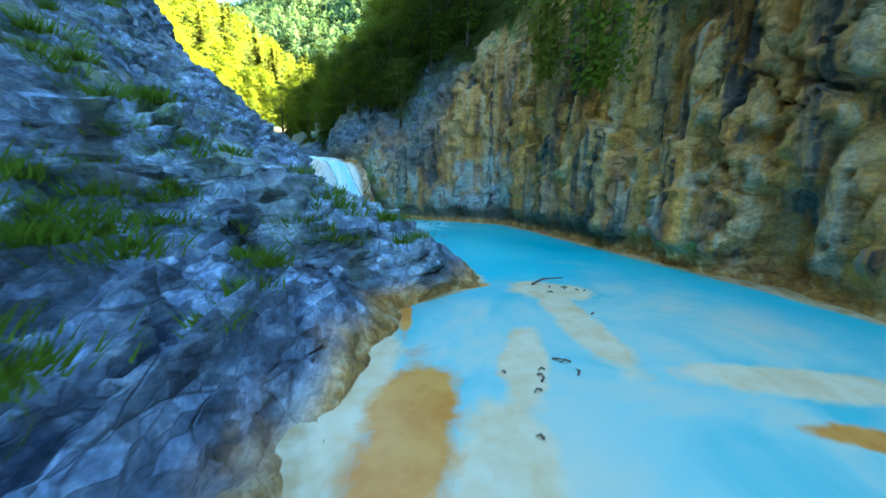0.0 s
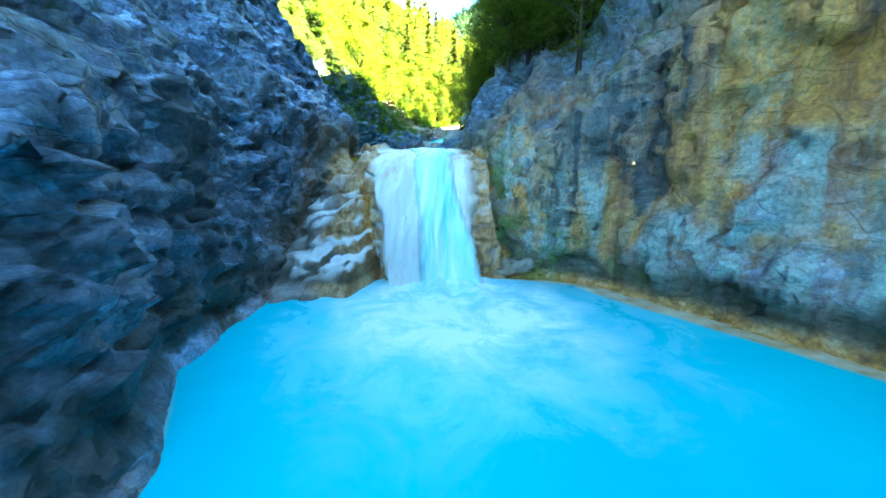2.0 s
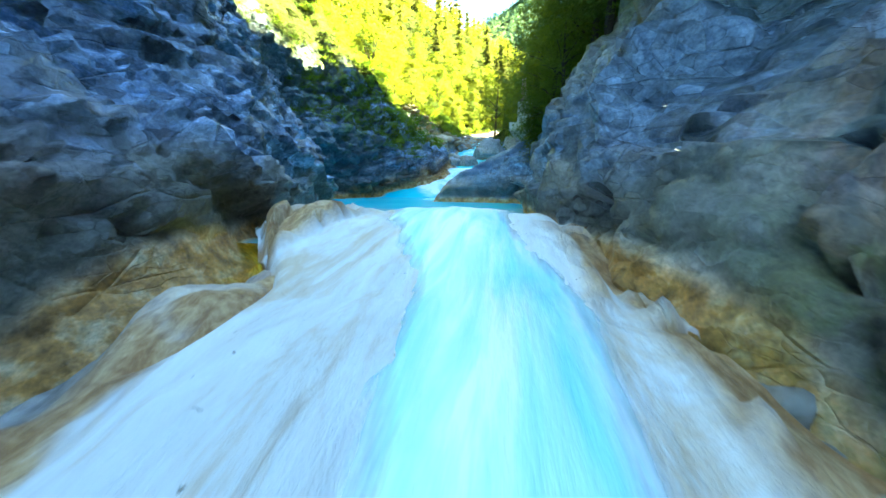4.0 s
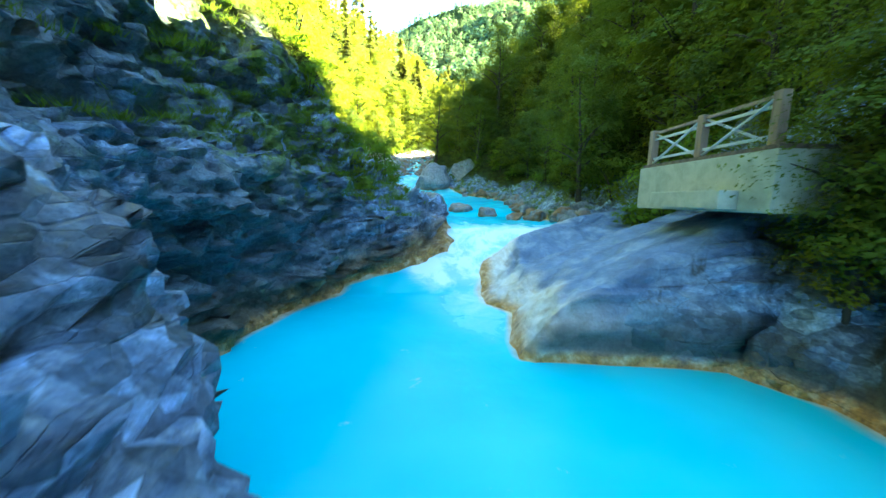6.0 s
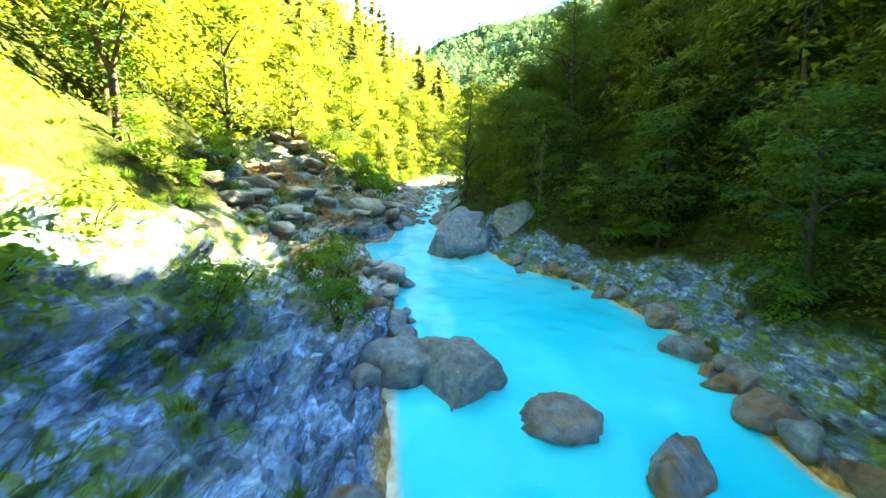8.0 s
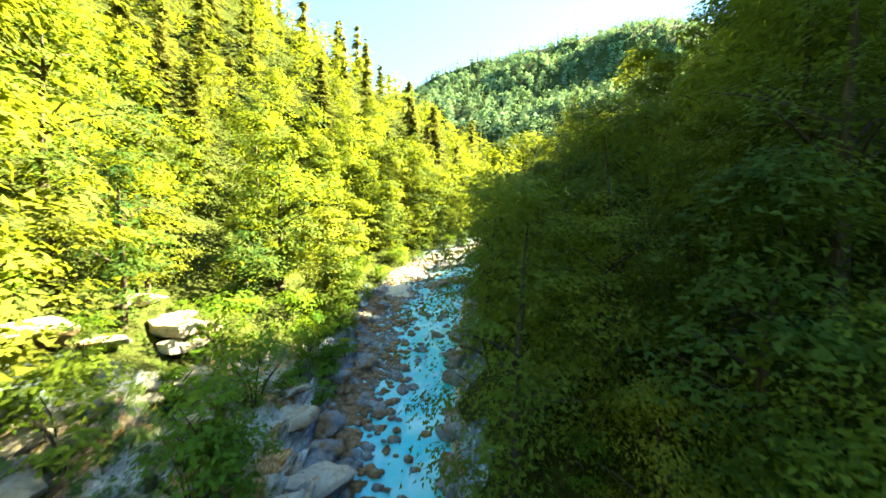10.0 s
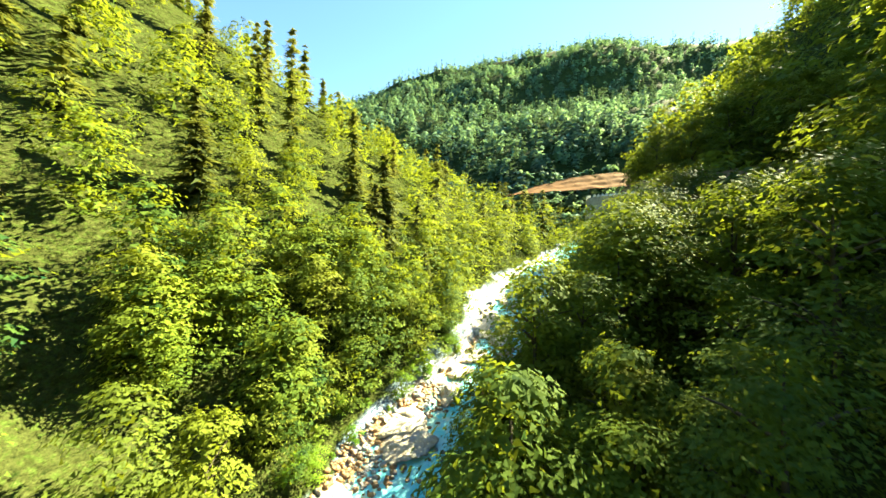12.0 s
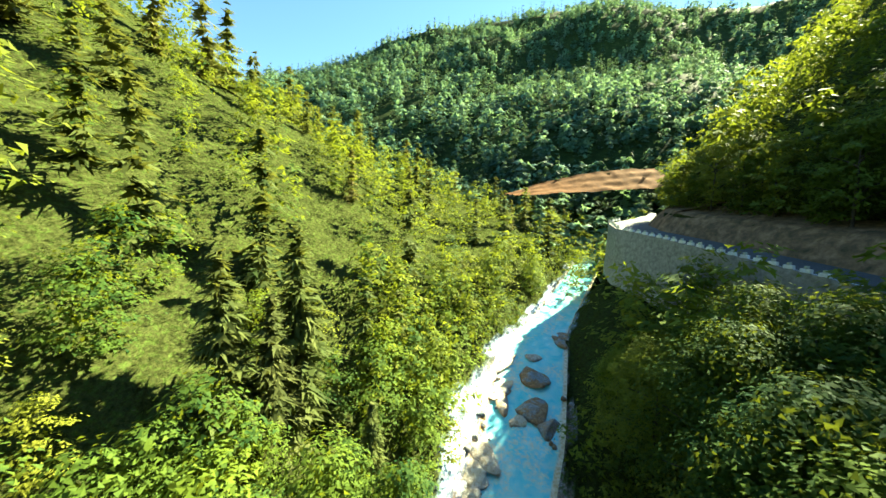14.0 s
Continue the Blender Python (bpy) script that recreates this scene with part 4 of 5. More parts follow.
    ob = raw("waterfall", p, grid_faces(rows, cols2), FALLING, True, (("veil", np.clip(np.minimum(u, 1 - u).ravel() * 3.6, 0, 1)),))
    tagged(ob, "white-blue sheet of falling water over pale travertine", "waterfall", kind="structure")


# ---- stones ----
def stone_mesh(name, seed, size, flat=0.75, rust=0.5, rough=0.22, detail=3, facets=1.0, cap=0.0):
    bm = bmesh.new()
    bmesh.ops.create_icosphere(bm, subdivisions=detail, radius=1.0)
    p = np.array([v.co for v in bm.verts])
    faces = np.array([[v.index for v in f.verts] for f in bm.faces])
    bm.free()
    rng = np.random.RandomState(seed)
    # planes cut off the ball give broken facets
    for _ in range(int(10 * facets)):
        n = rng.normal(size=3)
        n /= np.linalg.norm(n)
        lim = rng.uniform(0.42, 0.82)
        over = np.maximum(p @ n - lim, 0)
        p = p - 0.92 * over[:, None] * n
    crack, facet = cells(p * 1.5 + seed, seed)
    p = p * (1 + (rough * fbm(p * 1.6 + seed, 4, seed))[:, None] * 0.6 + (facet * 0.07 * facets - 0.05 * (1 - smooth(0, 0.08, crack)))[:, None])
    p = p * np.array((size[0], size[1], size[2]))
    band = smooth(-0.25 * size[2], -0.5 * size[2], p[:, 2] + 0.08 * size[2] * vnoise(p * 3, seed))
    cap_on = smooth(-0.15, 0.3, (p / np.array(size))[:, 2] + 0.35 * vnoise(p * 2.2, seed + 5)) * cap
    me = raw(name, p, faces, STONE, True, (("rust", np.full(len(p), rust)), ("band", band), ("cap", cap_on)))
    return me


# ---- plants ----
def quads_from(centres, normals, sizes, spin, aspect=1.6, axis=None):
    """Pointed leaf blades at centres."""
    c, n = np.asarray(centres), np.asarray(normals)
    n = n / np.linalg.norm(n, axis=1, keepdims=True)
    ref = np.where(np.abs(n[:, 2:3]) < 0.9, np.array([[0, 0, 1.0]]), np.array([[1.0, 0, 0]]))
    a = np.cross(n, ref)
    a /= np.linalg.norm(a, axis=1, keepdims=True)
    b = np.cross(n, a)
    cs, sn = np.cos(spin)[:, None], np.sin(spin)[:, None]
    a, b = a * cs + b * sn, b * cs - a * sn
    if axis is not None:
        a = axis - n * np.sum(axis * n, 1, keepdims=True)
        a /= np.linalg.norm(a, axis=1, keepdims=True)
        b = np.cross(n, a)
    s = np.asarray(sizes)[:, None]
    v = np.stack([c - a * s * aspect * 0.4 + b * s / 2, c - a * s * aspect * 0.4 - b * s / 2 - n * s * 0.1, c + a * s * aspect * 0.6], 1).reshape(-1, 3)
    f = np.arange(len(c) * 3).reshape(-1, 3)
    return v, f


def crown_cloud(rng, height, radius, base, clusters, leaves, leaf, tiers=0.35):
    """Leaves of a broad-leaved crown: flat sprays round an uneven body with gaps between them."""
    cs, ns, ss = [], [], []
    lobes = [(rng.uniform(0, 2 * math.pi), rng.uniform(0.75, 1.2)) for _ in range(5)]
    for k in range(clusters):
        h = rng.uniform(0, 1) ** 0.8
        ang = rng.uniform(0, 2 * math.pi)
        wide = math.sin(math.pi * (0.12 + 0.83 * h)) ** 0.75
        lobe = 0.75 + 0.25 * sum(w * max(0, math.cos(ang - a)) ** 2 for a, w in lobes) / 1.6
        r = radius * wide * lobe * rng.uniform(0.35, 1.0) ** 0.5
        c = np.array((math.cos(ang) * r, math.sin(ang) * r, base + (height - base) * h))
        spread = radius * rng.uniform(0.13, 0.27)
        q = rng.normal(size=(leaves, 3)) * np.array((spread, spread, spread * tiers)) * 0.75
        q[:, 2] -= 0.35 * np.hypot(q[:, 0], q[:, 1]) ** 1.3 / max(spread, 0.1) ** 0.3 * 0.5
        out = np.array((math.cos(ang) * 0.45, math.sin(ang) * 0.45, 0.9))
        cs.append(c + q)
        ns.append(out + q / spread * 0.25 + rng.normal(size=(leaves, 3)) * 0.18)
        ss.append(leaf * rng.uniform(0.65, 1.3, leaves))
    # larger shaded leaves deep inside close the crown
    k = max(6, int(0.10 * clusters * leaves))
    h, ang = rng.uniform(0.05, 0.9, k), rng.uniform(0, 2 * math.pi, k)
    r = radius * 0.55 * np.sin(math.pi * (0.12 + 0.83 * h)) * rng.uniform(0.2, 1, k)
    cs.append(np.stack([np.cos(ang) * r, np.sin(ang) * r, base + (height - base) * h], -1))
    ns.append(np.stack([np.cos(ang), np.sin(ang), 0.6 + 0 * h], -1) + rng.normal(size=(k, 3)) * 0.4)
    ss.append(leaf * rng.uniform(1.2, 1.8, k))
    c, n, s = np.concatenate(cs), np.concatenate(ns), np.concatenate(ss)
    return quads_from(c, n, s, rng.uniform(0, 6.3, len(c)))


def broadleaf(seed, height, radius, clusters, leaves, leaf, mat):
    rng = np.random.RandomState(seed)
    root = new("broadleaf_tree")
    lean = rng.uniform(-0.06, 0.06, 2) * height
    n = 7
    pts = [(lean[0] * (k / n) ** 2 + rng.uniform(-0.05, 0.05), lean[1] * (k / n) ** 2 + rng.uniform(-0.05, 0.05), -0.6 + (height * 0.86 + 0.6) * k / n) for k in range(n + 1)]
    rad = [max(0.02, 0.022 * height * (1 - 0.9 * k / n)) for k in range(n + 1)]
    verts, faces = tube(pts, rad, 7)
    for _ in range(7):
        h = rng.uniform(0.28, 0.8)
        a = rng.uniform(0, 6.28)
        start = Vector((lean[0] * h * h, lean[1] * h * h, height * 0.86 * h))
        reach = radius * rng.uniform(0.6, 0.95) * (1.1 - 0.5 * h)
        bend = [start + Vector((math.cos(a), math.sin(a), 0)) * reach * s + Vector((0, 0, reach * 0.75 * s * (1.2 - 0.45 * s))) for s in (0, 0.35, 0.7, 1.0)]
        v2, f2 = tube(bend, [0.009 * height, 0.006 * height, 0.004 * height, 0.0015 * height], 5)
        faces += [tuple(i + len(verts) for i in q) for q in f2]
        verts += v2
    trunk = raw("trunk", [tuple(v) for v in verts], faces, BARK)
    trunk.parent = root
    v, f = crown_cloud(rng, height, radius, height * 0.07, clusters, leaves, leaf)
    crown = raw("crown", v, f, mat, False)
    crown.parent = root
    return root


def spruce_cloud(rng, height, radius, tiers, arms, bits, thin=0.11):
    """Needle sprays along drooping boughs, in uneven whorls."""
    cs, ns, ss, ax = [], [], [], []
    for k in range(tiers):
        h = (k + rng.uniform(-0.75, 0.75)) / tiers
        h = min(max(h, 0), 0.985)
        z = height * (0.08 + 0.92 * h)
        r = radius * (1 - h) ** 0.72 * rng.uniform(0.75, 1.15) + 0.2
        for a in range(max(4, int(arms * (1 - 0.5 * h)))):
            ang = rng.uniform(0, 2 * math.pi)
            reach = r * rng.uniform(0.45, 1.2)
            z = height * (0.08 + 0.92 * h) + rng.normal() * 0.25
            for s in np.linspace(0.18, 1.0, bits):
                droop = -reach * 0.42 * s + reach * 0.14 * s ** 3
                for side in ((0,) if s > 0.9 else (-1, 1)):
                    turn = ang + side * 0.55
                    size = radius * thin * (1.25 - 0.5 * s) * (1 - 0.4 * h) * rng.uniform(0.8, 1.3)
                    cs.append((math.cos(ang) * reach * s + side * -math.sin(ang) * size * 0.6, math.sin(ang) * reach * s + side * math.cos(ang) * size * 0.6, z + droop))
                    ns.append((rng.normal() * 0.35 + math.cos(ang) * 0.3, rng.normal() * 0.35 + math.sin(ang) * 0.3, 0.9))
                    ax.append((math.cos(turn), math.sin(turn), -0.35))
                    ss.append(size)
    return quads_from(np.array(cs), np.array(ns), np.array(ss), rng.uniform(0, 6.3, len(cs)), 3.2, np.array(ax))


def spruce(seed, height, radius, tiers, arms, bits):
    rng = np.random.RandomState(seed)
    root = new("spruce_tree")
    v, f = tube([(0, 0, -0.6), (0, 0, height * 0.5), (0, 0, height * 1.0)], [0.016 * height, 0.01 * height, 0.012], 7)
    trunk = raw("trunk", [tuple(q) for q in v], f, BARK)
    trunk.parent = root
    v, f = spruce_cloud(rng, height, radius, tiers, arms, bits)
    crown = raw("crown", v, f, NEEDLE, False)
    crown.parent = root
    return root


def shrub(seed, height, radius, clusters, leaves, leaf):
    rng = np.random.RandomState(seed)
    root = new("shrub")
    verts, faces = [], []
    for _ in range(5):
        a = rng.uniform(0, 6.28)
        tip = (math.cos(a) * radius * 0.6, math.sin(a) * radius * 0.6, height * rng.uniform(0.6, 0.9))
        v2, f2 = tube([(0, 0, -0.2), (tip[0] * 0.4, tip[1] * 0.4, tip[2] * 0.55), tip], [0.03, 0.02, 0.006], 5)
        faces += [tuple(i + len(verts) for i in q) for q in f2]
        verts += v2
    stem = raw("stem", [tuple(v) for v in verts], faces, BARK)
    stem.parent = root
    v, f = crown_cloud(rng, height, radius, 0.1, clusters, leaves, leaf, 0.5)
    foliage = raw("foliage", v, f, LEAF_SHRUB, False)
    foliage.parent = root
    return root


# ---- ground that closes the place ----
build_bank(-1)
build_bank(1)
build_water()
build_fall()


def build_mountain():
    """The far wooded mountain across the head of the valley."""
    az = np.radians(np.linspace(-75, 120, 150))
    dist = np.concatenate([np.linspace(95, 560, 70), np.linspace(580, 1500, 12)])
    A, D = np.meshgrid(az, dist)
    deg = np.degrees(A)
    top = np.interp(deg, (-75, -30, -11, -3, 4, 11, 19, 27, 34, 41, 60, 120), (0.10, 0.15, 0.26, 0.32, 0.385, 0.44, 0.465, 0.485, 0.48, 0.45, 0.38, 0.2))
    x, y = 12 + D * np.sin(A), 106 + D * np.cos(A)
    p2 = np.stack([x, y, 0 * x], -1).reshape(-1, 3)
    spur = (fbm(p2 * 0.011, 4, 131)).reshape(x.shape)
    rise = np.clip((D - 130) / 390, 0, 1) ** 1.08
    z = 27 + 0.02 * D + (43 + top * 495 - 37) * rise + spur * 24 * rise * (1 - 0.75 * rise) * 2
    z = np.where(D > 520, z - (D - 520) * 0.3, z)
    z = np.where(D < 130, 27 - (130 - D) * 0.3, z)
    z = z + 0.1 * (np.clip(y, 72, 650) - 72)
    p = np.stack([x, y, z], -1).reshape(-1, 3)
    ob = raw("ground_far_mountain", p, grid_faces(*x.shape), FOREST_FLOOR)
    tagged(ob, "far forested mountain slope under clear sky", "mountain", kind="structure")
    return A, D, p.reshape(*x.shape, 3)


far_az, far_dist, far_p = build_mountain()
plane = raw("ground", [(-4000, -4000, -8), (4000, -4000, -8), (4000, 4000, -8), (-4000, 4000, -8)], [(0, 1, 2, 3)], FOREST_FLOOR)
tagged(plane, "wooded ground reaching the horizon", "ground", kind="structure")

# ---- trees ----
PATH_POINTS = np.array([np.array(a[1]) + (np.array(b[1]) - np.array(a[1])) * s for a, b in zip(PATH[:-1], PATH[1:]) for s in np.linspace(0, 1, 12)])


def clear_of_path(x, y, z, height, radius):
    q = PATH_POINTS
    dz = np.where(q[:, 2] > z + height, q[:, 2] - z - height, np.where(q[:, 2] < z, z - q[:, 2], 0))
    return np.sqrt((np.maximum(np.hypot(q[:, 0] - x, q[:, 1] - y) - radius, 0)) ** 2 + dz ** 2).min()


BROAD = ((9.0, 2.9, 1.0), (7.5, 2.6, 0.9), (10.5, 3.2, 1.15), (6.0, 2.3, 0.75))
close_broad = [broadleaf(200 + k, h, r, int(88 * c), 92, 0.088, LEAF) for k, (h, r, c) in enumerate(BROAD)]
near_broad = [broadleaf(220 + k, h, r, int(72 * c), 46, 0.160, LEAF) for k, (h, r, c) in enumerate(BROAD)]
tall_broad = [broadleaf(240 + k, h, r, c, 58, 0.15, LEAF) for k, (h, r, c) in enumerate(((16.0, 5.0, 230), (14.0, 4.6, 200)))]
near_spruce = [spruce(300 + k, h, r, t, 12, 9) for k, (h, r, t) in enumerate(((13.0, 3.6, 30), (16.0, 4.2, 34), (10.0, 3.0, 25)))]
shrubs = [shrub(400 + k, h, r, c, 28, 0.10) for k, (h, r, c) in enumerate(((1.5, 1.1, 20), (2.4, 1.6, 28), (0.9, 0.8, 14)))]
used = set()


def place(proto, x, y, z, turn, scale, label, category, group):
    m = pose(x, y, z, 0, 0, turn) @ Matrix.Diagonal((scale, scale, scale, 1))
    if proto.name not in used:
        used.add(proto.name)
        proto.matrix_world = m
        ob = proto
    else:
        ob = copy_thing(proto, pose(x, y, z, 0, 0, turn))
        ob.scale = (scale, scale, scale)
    return tagged(ob, label, category, group)


rng = np.random.RandomState(7)
nearer = []        # trees a little way off
woods = []         # far trees: x, y, z, kind, size
spots = []
for gy in np.arange(-2, 225, 4.3):
    for gx in np.arange(-110, 175, 4.3):
        x, y = gx + rng.uniform(-2.1, 2.1), gy + rng.uniform(-2.1, 2.1)
        k, tone, turn, grow = rng.uniform(), rng.uniform(), rng.uniform(0, 360), 0.62 + 0.95 * rng.uniform() ** 1.6
        xl, xr = along(y, LEFT_SHORE), along(y, RIGHT_SHORE)
        if xl - 1.0 < x < xr + 1.0:
            continue
        left = x < xl
        d = xl - x if left else x - xr
        need = along(y, ((-80, 9), (14, 10), (24, 10), (36, 10), (42, 10.5), (48, 10), (54, 9.0), (60, 7.5), (66, 6.0), (74, 5.5), (80, 3.5), (86, 1.2), (230, 1.0))) if left else along(y, ((-80, 3.0), (10, 3.0), (20, 4.2), (30, 4.5), (37, 13), (44, 13), (47, 3.0), (58, 2.2), (68, 2.0), (78, 1.3), (110, 1.3), (230, 2.0)))
        if d < need:
            continue
        if y > 100 and -5.2 < x - road_x(y) < 7 and not left:
            continue
        if not left and 150 < y < 172 and 0 < road_x(y) - x < 12:
            continue
        if not left and y < 44 and d > 26 or left and y < 50 and d > 30 or left and d > 48 + 0.6 * max(0, y - 60) or not left and d > 62 + max(0, y - 100):
            continue
        z = float(ground_height(x, y)[0])
        spots.append((x, y, z, left, d, k, tone, turn, grow * ((0.84 if y > 78 else 1.0) if left else 1.35 if d > 22 else 0.85 if 74 < y < 92 else 1.0)))
for _ in range(90):
    y = rng.uniform(50, 112)
    x = along(y, RIGHT_SHORE) + rng.uniform(1.2, 13)
    spots.append((x, y, float(ground_height(x, y)[0]), False, 3.0, 1.0, rng.uniform(), rng.uniform(0, 360), rng.uniform(0.45, 1.0)))
# trees that lean over the shaded wall beside the upper pool
for _ in range(42):
    y = rng.uniform(18.5, 30)
    x = along(y, RIGHT_SHORE) + along(y, RIGHT_RUN) + rng.uniform(0.8, 6.5)
    spots.append((x, y, float(ground_height(x, y)[0]), False, 3.0, 1.0, rng.uniform(), rng.uniform(0, 360), rng.uniform(0.35, 0.72)))
for x, y, s in ((9.9, 32.2, 0.5), (11.2, 31.2, 0.6), (10.9, 33.6, 0.55), (12.4, 32.6, 0.7), (10.2, 30.4, 0.5)):
    spots.append((x, y, float(ground_height(x, y)[0]), False, 3.0, 1.0, s, x * 90, s))
for x, y, s in ((9.7, 34.5, 0.62), (9.9, 33.9, 0.75), (9.5, 33.2, 0.6), (10.4, 34.8, 0.8), (9.35, 31.9, 0.5), (9.6, 33.4, 0.45), (9.3, 29.6, 0.4), (9.5, 34.4, 0.42)):
    spots.append((x, y, float(ground_height(x, y)[0]), False, 3.0, 1.0, s, x * 90, s))
for _ in range(70):
    y = rng.uniform(167, 206)
    x = rng.uniform(along(y, LEFT_SHORE) - 4, along(y, RIGHT_SHORE) + 9)
    spots.append((x, y, float(along(y, LEVEL)), False, 3.0, 1.0, rng.uniform(), rng.uniform(0, 360), rng.uniform(0.6, 1.05)))
for _ in range(22):
    y = rng.uniform(38.5, 49)
    x = along(y, LEFT_SHORE) - rng.uniform(10.5, 18)
    spots.append((x, y, float(ground_height(x, y)[0]), True, 9.0, 1.0, rng.uniform(), rng.uniform(0, 360), rng.uniform(0.4, 0.75)))
# trees along the far reach of the stream and above the road
for _ in range(120):
    y = rng.uniform(108, 175)
    x = along(y, LEFT_SHORE) - rng.uniform(2.2, 13)
    spots.append((x, y, float(ground_height(x, y)[0]), True, 3.0, 1.0, rng.uniform(), rng.uniform(0, 360), rng.uniform(0.6, 1.1)))
for y in np.arange(112, 178, 4.6):
    for out in (9.0, 13.5):
        yy = y + rng.uniform(-0.9, 0.9)
        x = float(road_x(yy)) + out + rng.uniform(-0.8, 1.2)
        place(near_broad[int(rng.randint(4))], x, yy, road_z(yy) + 3.4, rng.uniform(0, 360), rng.uniform(1.05, 1.75), "tall broad-leaved tree on the slope above the road", "tree", "trees on the slopes")
# trees on the slope behind the platform
for _ in range(36):
    y = rng.uniform(38, 52)
    x = along(y, RIGHT_SHORE) + rng.uniform(7.5, 16)
    spots.append((x, y, float(ground_height(x, y)[0]), False, 3.0, 1.0, rng.uniform(), rng.uniform(0, 360), rng.uniform(0.35, 0.8)))
# trees that stand before the retaining wall, their tops about as high as the road
for y in np.arange(104, 146, 1.9):
    for out in (5.4, 7.4, 10.0, 13.0):
        yy = y + rng.uniform(-0.8, 0.8)
        x = float(road_x(yy)) - out - rng.uniform(-0.6, 0.8)
        z, tone = float(ground_height(x, yy)[0]), rng.uniform()
        spots.append((x, yy, z, False, 5.0, 1.0, tone, rng.uniform(0, 360), min(1.8, (road_z(yy) - z - (rng.uniform(0.4, 2.6) if out < 6 else rng.uniform(0.5, 6.0))) / (9.0, 7.5, 10.5, 6.0)[int(tone * 4)])))
# tall trees below the road whose tops catch the sun
for x, y, top, tone in ((41.4, 127.0, 42.0, 0.1), (40.5, 121.0, 42.4, 0.6), (37.0, 124.5, 40.0, 0.3), (34.5, 118.5, 39.2, 0.7), (31.0, 114.0, 38.2, 0.05), (25.5, 111.0, 36.2, 0.55), (38.5, 133.0, 36.0, 0.2), (39.6, 139.4, 32.4, 0.8)):
    z, k = float(ground_height(x, y)[0]), int(tone * 2)
    place(tall_broad[k], x, y, z - 0.1, x * 77, (top - z) / (16.0, 14.0)[k], "tall broad-leaved tree with a sunlit crown below the road", "tree", "trees on the slopes")
for x, y, z, left, d, k, tone, turn, grow in spots:
    grow = min(grow, 1.15) if clear_of_path(x, y, z, 9.5 * grow, 3.0 * grow) < 8.0 else grow
    conifer = left and k < (0.26 if y > 92 and d > 7 else 0.0)
    gap = clear_of_path(x, y, z, 9.5 * grow, 3.0 * grow)
    if gap < (5.0 if y > 84 else 2.4 if y > 60 else 0.9):
        continue
    if gap > 40 and rng.uniform() < 0.42 or (not left and y < 92 and gap > 26):
        continue
    if gap < 17 and y > 40 or (gap < 12 and y > 10):
        if conifer:
            place(near_spruce[int(tone * 3)], x, y, z - 0.1, turn, grow, "dark green spruce with drooping sunlit boughs on the slope", "tree", "trees on the slopes")
        else:
            place((close_broad if gap < 8.0 else near_broad)[int(tone * 4)], x, y, z - 0.1, turn, grow, "dense broad-leaved tree with layered green foliage on the bank", "tree", "trees on the slopes")
    else:
        (nearer if gap < 30 else woods).append((x, y, z, conifer, turn, grow, tone))


def joined_woods(name, items, label, leaves, leaf, spruce_bits):
    """Far woods as one mesh: light crowns of the same kinds as the near trees."""
    r2 = np.random.RandomState(11)
    broad = [crown_cloud(np.random.RandomState(500 + k), 8.5, 2.9, 0.8, leaves[0], leaves[1], leaf) for k in range(4)]
    cone = [spruce_cloud(np.random.RandomState(600 + k), 13.0, 2.9, *spruce_bits, 0.17) for k in range(3)]
    vs, vc, ts, tc = [], [], [], []
    for x, y, z, conifer, turn, grow, tone in items:
        v = (cone[int(tone * 3)] if conifer else broad[int(tone * 4)])[0] * grow
        c, s = math.cos(radians(turn)), math.sin(radians(turn))
        w = np.stack([v[:, 0] * c - v[:, 1] * s + x, v[:, 0] * s + v[:, 1] * c + y, v[:, 2] + z], -1)
        (vc if conifer else vs).append(w)
        (tc if conifer else ts).append(np.full(len(w), (tone * 37.0 + turn * 0.11) % 1.0))
    for tag, lot, tones, mat in (("broadleaf", vs, ts, LEAF if leaf < 0.6 else LEAF_HAZED), ("spruce", vc, tc, NEEDLE if leaf < 0.6 else NEEDLE_HAZED)):
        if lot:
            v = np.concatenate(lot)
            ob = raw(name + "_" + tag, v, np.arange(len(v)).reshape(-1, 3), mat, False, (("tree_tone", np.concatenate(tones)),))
            tagged(ob, label, "woods", kind="stuff")


joined_woods("slope_woods", nearer, "leafy mixed woods on the lower valley sides", (50, 21), 0.21, (24, 8, 6))
joined_woods("hillside_woods", woods, "dense mixed woods covering the steep valley sides", (28, 9), 0.31, (14, 6, 4))
rng = np.random.RandomState(17)
far = []
for _ in range(4300):
    i, j = rng.uniform(0, 66), rng.uniform(44, 108)
    a, b = int(i), int(j)
    q = far_p[a, b] + (far_p[a + 1, b] - far_p[a, b]) * (i - a) + (far_p[a, b + 1] - far_p[a, b]) * (j - b)
    if a < 3 and rng.uniform() < 0.4:
        continue
    far.append((q[0], q[1], q[2] - 0.5, rng.uniform() < 0.42, rng.uniform(0, 360), rng.uniform(0.8, 1.5), rng.uniform()))
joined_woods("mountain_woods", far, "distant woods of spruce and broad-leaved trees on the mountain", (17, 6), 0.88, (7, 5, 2))

